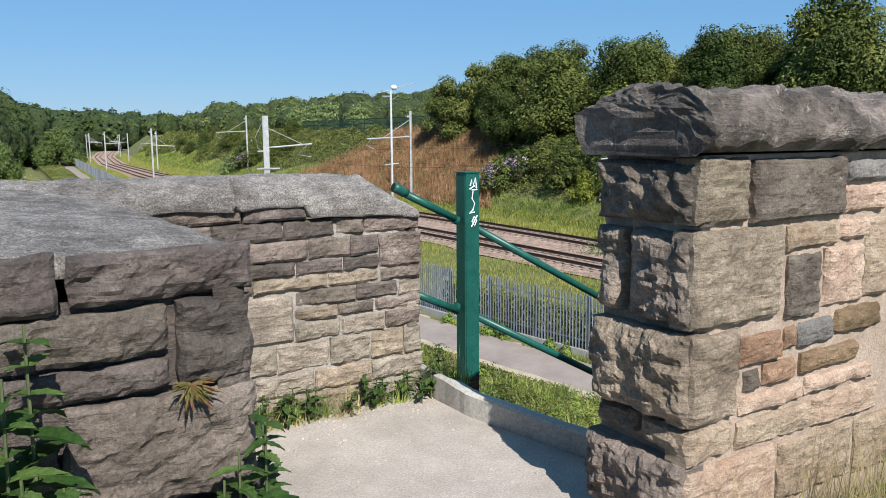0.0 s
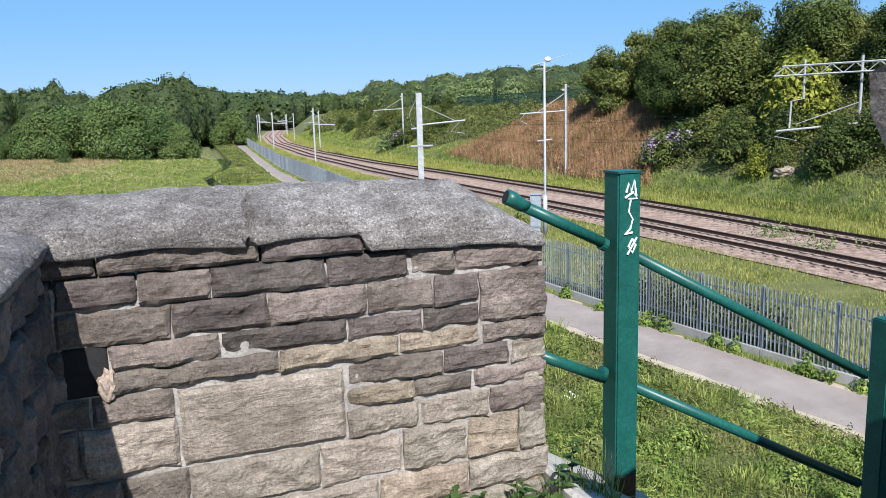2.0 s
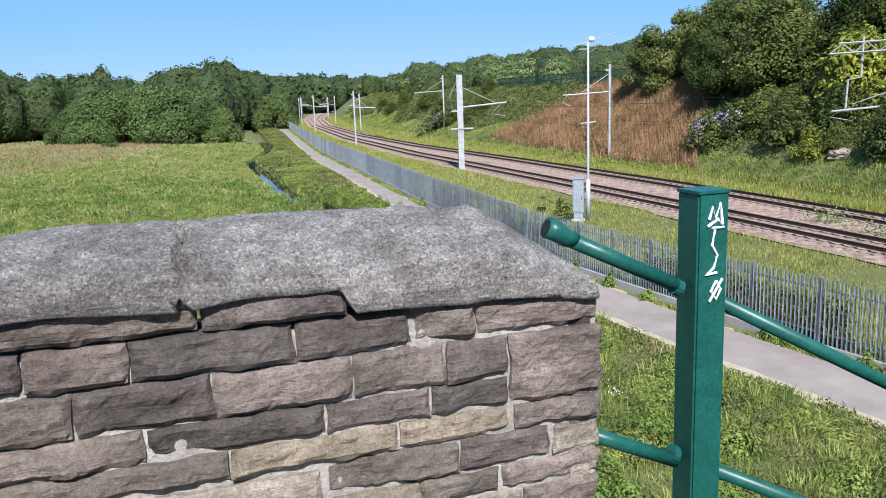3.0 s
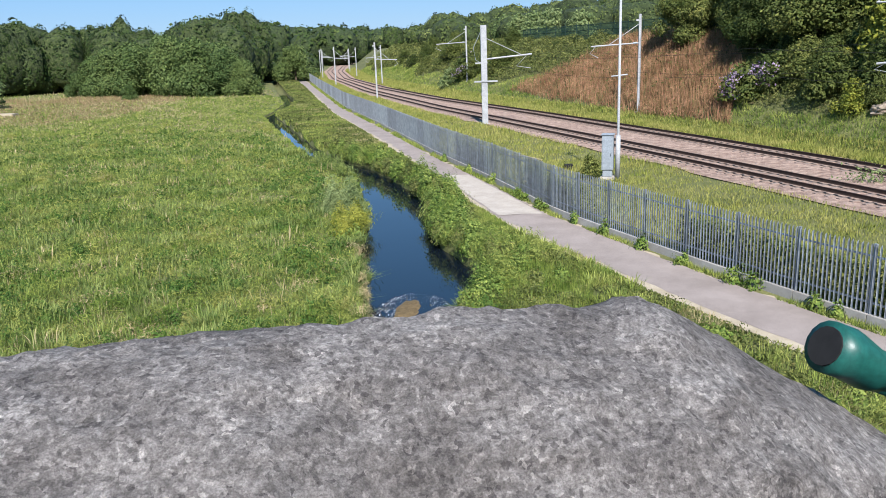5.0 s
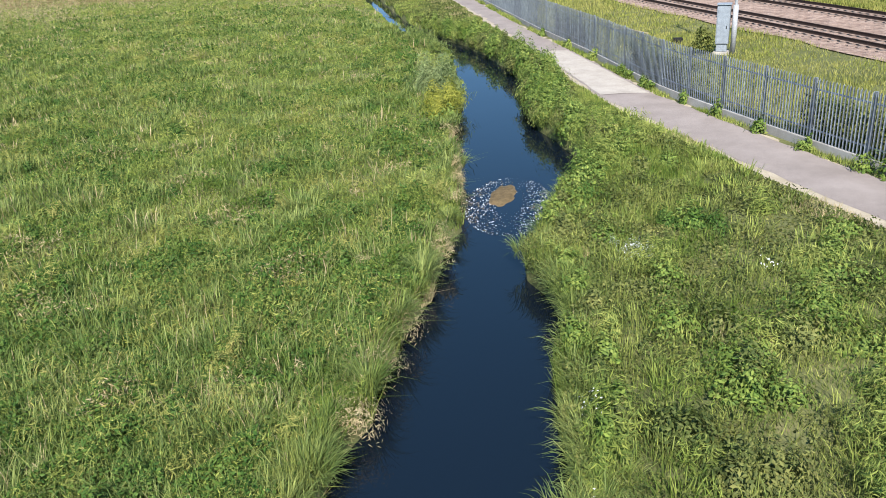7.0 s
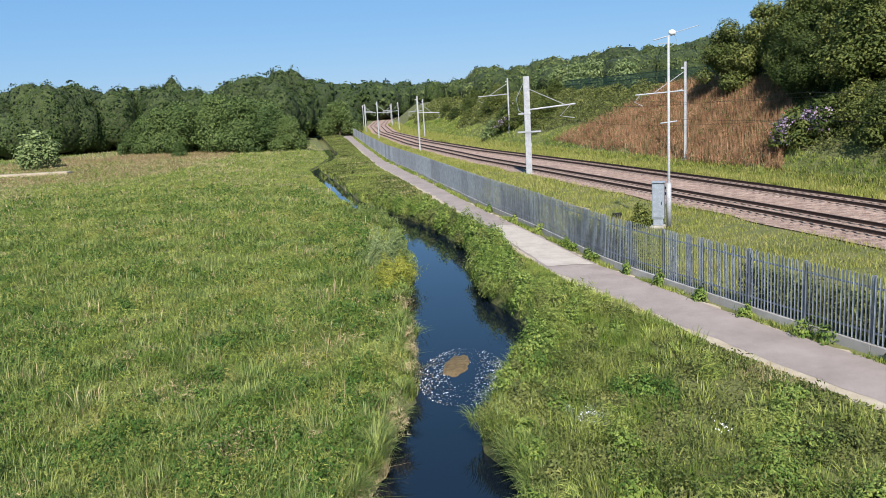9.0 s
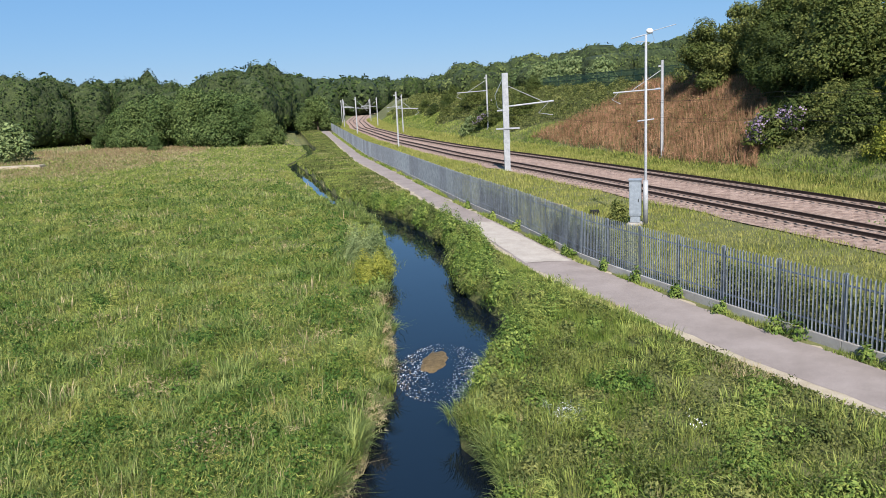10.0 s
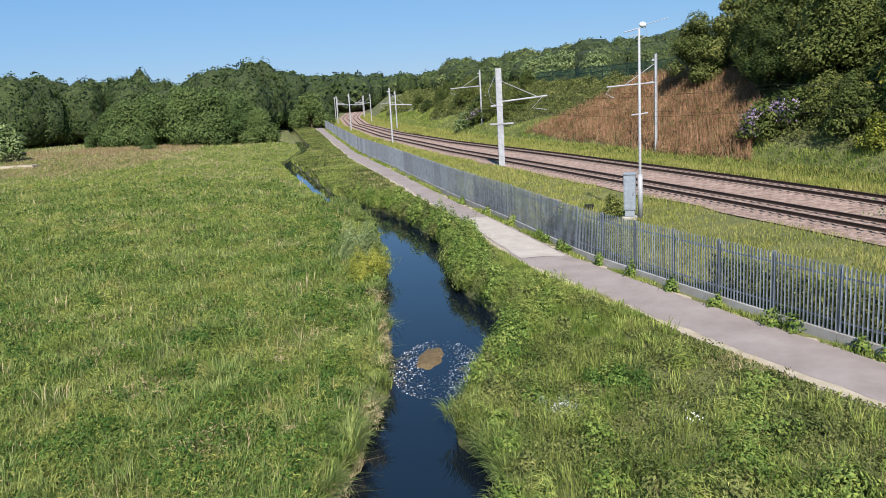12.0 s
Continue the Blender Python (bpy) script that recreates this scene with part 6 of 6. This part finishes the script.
for k in range(30):
    a, l = random.uniform(0, 6.28), random.uniform(2.5, 5.5)
    part("limb", tube_bm([(0.2, 0, 1.8), (l * 0.4 * math.cos(a), l * 0.4 * math.sin(a), 3.2 + l * 0.4), (l * 0.8 * math.cos(a), l * 0.8 * math.sin(a), 3 + l * random.uniform(0.6, 1.0))], 0.12, 5, radius2=0.04), M_BARK, bare)
# plain low block in earth colour for a pale shape of unknown nature
tagged(part("low_wall", box_bm(-78, -62, 116.5, 118.5, -0.2, 0.45, 0.1), M_EARTH), "low pale tan block at the meadow's edge", "wall")


def woods(name, spots, per, leaf, label, material, seed):
    """Far woodland: many crowns, lumpy masses with a coat of leaves. spots: rows of x, y, ground z, height, radius."""
    S = np.array(spots, float)
    r = np.random.RandomState(seed)

    def lumps(u, i):
        return 1 + 0.15 * np.sin(u[:, 0] * 5 + i) * np.cos(u[:, 1] * 4 + i * 1.7) + 0.06 * np.sin(u[:, 2] * 6 + i)

    def place(u, i, rad):
        return np.stack([S[i, 0] + u[:, 0] * S[i, 4] * rad, S[i, 1] + u[:, 1] * S[i, 4] * rad, S[i, 2] + S[i, 3] * 0.5 + np.sign(u[:, 2]) * np.abs(u[:, 2]) ** 0.72 * S[i, 3] * 0.5 * rad], 1)

    i = np.repeat(np.arange(len(S)), per)
    u = r.normal(0, 1, (len(i), 3))
    u[:, 2] = np.abs(u[:, 2]) * 1.2 - 0.75
    u /= np.linalg.norm(u, axis=1)[:, None]
    p = place(u, i, (0.94 + 0.065 * r.uniform(0, 1, len(i))) * lumps(u, i))
    ob = tagged(leaves(name, p, leaf * (S[i, 4] / 4) ** 0.5 * np.clip(S[i, 1] / 220, 0.45, 1.5), material, seed, 0.25, None, u, wide=0.7, wild=0.5), label, "woods", kind="stuff")
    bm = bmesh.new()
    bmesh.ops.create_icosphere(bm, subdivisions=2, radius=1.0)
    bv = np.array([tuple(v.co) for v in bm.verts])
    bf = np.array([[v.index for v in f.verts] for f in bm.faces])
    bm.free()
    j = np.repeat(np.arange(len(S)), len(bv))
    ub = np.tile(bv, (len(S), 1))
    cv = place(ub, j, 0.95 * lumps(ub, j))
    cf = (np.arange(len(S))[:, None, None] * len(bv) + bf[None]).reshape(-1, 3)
    # dark cores whose colour gives the shade showing between the leaves
    tagged(raw_mesh(name + "_mass", cv, cf, M_CROWN_SHADE, smooth=True), "inner foliage of the dense green woodland, coloured dark as its shade", "woods", kind="stuff")
    return ob


sp = []
for k in range(250):
    x, y = random.uniform(-190, -48), random.uniform(200, 250)
    sp.append((x, y, 0, random.uniform(8, 15) * (1 + 0.15 * math.sin(x * 0.11)) + (y - 200) * 0.06 + 3.5 * math.exp(-((x + 62) / 16) ** 2), random.uniform(3.8, 5.8)))
for k in range(60):
    x, y = random.uniform(-150, -96), random.uniform(186, 215)
    sp.append((x, y, 0, random.uniform(11, 19), random.uniform(4, 6)))
woods("meadow_woods", sp, 1000, 0.30, "dense dark green woodland beyond the meadow", M_WOODS2, 31)
sp = []
for k in range(620):
    y = 70 + 560 * random.random() ** 1.4
    d = random.uniform(17, 150) if y < 130 else random.uniform(12, 220)
    x = float(track_f(y)) + 4.6 + d
    if x > 0.75 * y + 30:
        continue
    sp.append((x, y, float(hill(np.array(x), np.array(y))) - 1, random.uniform(4.0, 7.2) + (1.5 if y > 200 else 0), random.uniform(2.4, 4.2) + y * 0.004))
woods("hill_woods", sp, 470, 0.31, "mixed green woodland covering the hillside", M_WOODS, 32)
sp = [(random.uniform(-330, 60), random.uniform(430, 760), 0, random.uniform(14, 26), random.uniform(8, 14)) for k in range(330)]
sp += [(random.uniform(-52, -34) - (y - 240) * 0.17, y, 0, random.uniform(5, 9), random.uniform(3, 5)) for y in np.linspace(236, 420, 60)]
woods("valley_woods", sp, 300, 0.42, "hazy green woods closing the valley", M_WOODS2, 33)


# ---- plants on the landing ----
def leaf_mesh(l, w, teeth=7):
    bm = bmesh.new()
    mid, left, right = [], [], []
    for k in range(teeth + 1):
        f = k / teeth
        z = -0.35 * l * f * f
        mid.append(bm.verts.new((0, l * f, z - 0.02 * l)))
        ww = w * math.sin(math.pi * min(1, 0.12 + f * 0.88)) ** 0.8 * (1 - 0.35 * f)
        jag = 1.0 if k % 2 else 0.72
        left.append(bm.verts.new((-ww * jag, l * (f - 0.03), z + 0.06 * l)))
        right.append(bm.verts.new((ww * jag, l * (f - 0.03), z + 0.06 * l)))
    for k in range(teeth):
        bm.faces.new((mid[k], mid[k + 1], left[k + 1], left[k]))
        bm.faces.new((mid[k], right[k], right[k + 1], mid[k + 1]))
    return bm


tmp = part("leaf", leaf_mesh(0.1, 0.036), M_NETTLE, smooth=False)
NLEAF = tmp.data
bpy.data.objects.remove(tmp)


def nettle(a, b, z, h, s, seed):
    r = random.Random(seed)
    g = empty("nettle", "green stinging nettle growing at the wall's foot", "nettle", "nettles")
    g.matrix_world = MB @ Matrix.Translation((a, b, z)) @ Matrix.Rotation(r.uniform(0, 6), 4, "Z")
    lean = Vector((r.uniform(-0.06, 0.06), r.uniform(-0.06, 0.06), 1))
    part("stem", tube_bm([lean * 0, lean * h * 0.5, lean * h], 0.005, 5, radius2=0.003), M_STEM, g)
    k = 0
    zz = 0.05
    while zz < h:
        for q in (0, 1):
            lf = new("leaf", NLEAF)
            lf.parent = g
            sc = s * r.uniform(0.75, 1.2) * (1.0 if zz < h * 0.75 else 0.6)
            lf.matrix_local = Matrix.Translation(lean * zz) @ Matrix.Rotation(q * math.pi + k * 1.57 + r.uniform(-0.3, 0.3), 4, "Z") @ Matrix.Rotation(r.uniform(-0.1, 0.5), 4, "X") @ Matrix.Diagonal((sc, sc, sc, 1))
        k += 1
        zz += r.uniform(0.032, 0.05) * s
    return g


for k, (a, b, z, h, sc) in enumerate(((-1.235, -2.05, 6.35, 0.60, 0.85), (-1.29, -2.07, 6.2, 0.68, 0.9), (-1.2, -2.1, 6.2, 0.45, 0.85), (-1.33, -2.04, 6.2, 0.55, 0.8), (-1.26, -2.12, 6.2, 0.5, 0.8), (-0.84, -2.0, 6.0, 0.62, 0.85), (-0.77, -1.97, 6.0, 0.66, 0.8),
                                      (-0.90, -2.03, 6.0, 0.55, 0.85), (-0.74, -1.86, 6.0, 0.6, 0.75), (-0.98, -2.06, 6.0, 0.5, 0.9), (-1.05, -2.05, 6.0, 0.46, 0.85), (-0.70, -1.80, 6.0, 0.42, 0.7))):
    nettle(a - 0.07, b, z + 0.1, h, sc * 1.25, k + 1)
for k in range(14):
    nettle(random.uniform(-0.35, 0.6), random.uniform(-0.18, -0.06), SLAB_Z, random.uniform(0.1, 0.2), 0.7, 20 + k)
for k in range(4):
    nettle(random.uniform(0.6, 0.9), random.uniform(-0.2, -0.1), SLAB_Z, random.uniform(0.14, 0.3), 0.6, 40 + k)


def tuft(n, a0, a1, b0, b1, z, h, w, material, label, seed):
    r = np.random.RandomState(seed)
    a, b = r.uniform(a0, a1, n), r.uniform(b0, b1, n)
    m = np.array(MB)
    xy = np.stack([a, b], 1) @ m[:2, :2].T + m[:2, 3]
    return blades("wall_grass", xy[:, 0], xy[:, 1], np.full(n, z), np.full(n, h) * r.uniform(0.4, 1.2, n), np.full(n, w), 0.7, material, label, "grass", seed)


tuft(420, -0.6, 0.62, -0.13, -0.03, SLAB_Z, 0.16, 0.005, M_GRASS, "green grass tufts at the parapet's foot", 51)
tuft(260, -0.55, 0.3, -0.16, -0.03, SLAB_Z, 0.17, 0.005, M_DRY, "dry grass tufts at the parapet's foot", 52)
tuft(260, 0.7, 0.95, -0.16, -0.04, 6.0, 0.2, 0.006, M_GRASS, "weeds where the parapet meets the edging", 53)
tuft(900, 0.62, 2.4, -2.35, -2.02, 5.94, 0.38, 0.005, M_DRY, "dry seeding grass at the tall wall's foot", 54)
tuft(700, 1.0, 2.6, -2.6, -2.05, 5.94, 0.33, 0.007, M_GRASS, "green grass at the tall wall's foot", 55)
tuft(500, -1.7, -0.84, -2.25, -1.97, 5.94, 0.3, 0.006, M_GRASS, "grass under the nettles", 56)
tmp = part("leaf", leaf_mesh(0.1, 0.036), M_FERN)
FLEAF = tmp.data
bpy.data.objects.remove(tmp)
fern = empty("wall_fern", "small reddish-green fern rooted in a wall joint", "fern")
fern.matrix_world = MB @ Matrix.Translation((-0.985, -1.955, 6.86))
for k in range(46):
    a = random.uniform(-2.0, 2.0)
    lf = new("leaf", FLEAF)
    lf.parent = fern
    lf.matrix_local = Matrix.Rotation(a, 4, "Y") @ Matrix.Rotation(-1.9 + random.uniform(-0.3, 0.2), 4, "X") @ Matrix.Diagonal((0.17, random.uniform(0.25, 0.8), 0.5, 1))


# ---- small things by the track ----
def boulder(name, x, y, z, r, label, category, material, squash=0.5):
    bm = bmesh.new()
    bmesh.ops.create_icosphere(bm, subdivisions=3, radius=r)
    for v in bm.verts:
        v.co *= 1 + 0.5 * noise.noise(v.co * (1.4 / r) + Vector((x, y, 0))) + 0.25 * noise.noise(v.co * (4 / r))
        v.co.z *= squash
    ob = part(name, bm, material)
    ob.location = (x, y, z)
    return tagged(ob, label, category)


boulder("boulder", 28.3, 47.6, float(hill(np.array(28.3), np.array(47.6))) + 0.05, 0.8, "pale rock on the grassy embankment", "rock", M_STONE[4])
boulder("boulder", 31.5, 46.2, float(hill(np.array(31.5), np.array(46.2))) + 0.0, 0.5, "small pale rock on the grassy embankment", "rock", M_STONE[4])
bx = tagged(part("trackside_box", box_bm(-0.25, 0.25, -0.2, 0.2, 0, 0.28, 0.03), M_BLACK), "small black trackside box in the verge", "box")
bx.location = (8.0, 44.0, 0.42)
log = tagged(part("bleached_branch", tube_bm([(0, 0, 0.05), (-0.9, 1.6, 0.12), (-2.0, 2.9, 0.08)], 0.06, 7, radius2=0.03), M_DRY), "bleached fallen branch lying in the verge", "branch")
log.location = (6.9, 47.5, 0.45)
sb = make_tree(601, 1.5, 0.8, 900, 0.07, M_LEAF, "bush", "small dark bush beside the cabinet", 0.02, False, "bush")
sb.location = (8.55, 40.4, 0.35)

gr = np.random.RandomState(91)
n = 900
ga = np.where(gr.uniform(0, 1, n) < 0.6, gr.uniform(-0.7, 0.75, n), gr.uniform(-0.82, 0.9, n))
gb = np.where(gr.uniform(0, 1, n) < 0.75, -0.03 - np.abs(gr.normal(0, 0.16, n)), gr.uniform(-1.9, -0.05, n))
gs = gr.uniform(0.003, 0.010, n)
tet = np.array([(1, 0, 0), (-0.5, 0.87, 0), (-0.5, -0.87, 0), (0.1, 0.1, 0.9)])
rot = gr.uniform(0, math.tau, n)
tv = tet[None] * gs[:, None, None] * gr.uniform(0.6, 1.3, (n, 4, 1))
gv = np.stack([ga[:, None] + tv[:, :, 0] * np.cos(rot)[:, None] - tv[:, :, 1] * np.sin(rot)[:, None], gb[:, None] + tv[:, :, 0] * np.sin(rot)[:, None] + tv[:, :, 1] * np.cos(rot)[:, None], SLAB_Z - 0.001 + tv[:, :, 2]], 2).reshape(-1, 3)
gf = (np.arange(n)[:, None, None] * 4 + np.array([(0, 1, 3), (1, 2, 3), (2, 0, 3)])[None]).reshape(-1, 3)
grit = tagged(raw_mesh("grit", gv, gf, M_SLAB), "loose grit and crumbs of mortar on the landing", "gravel", kind="stuff")
grit.matrix_world = MB
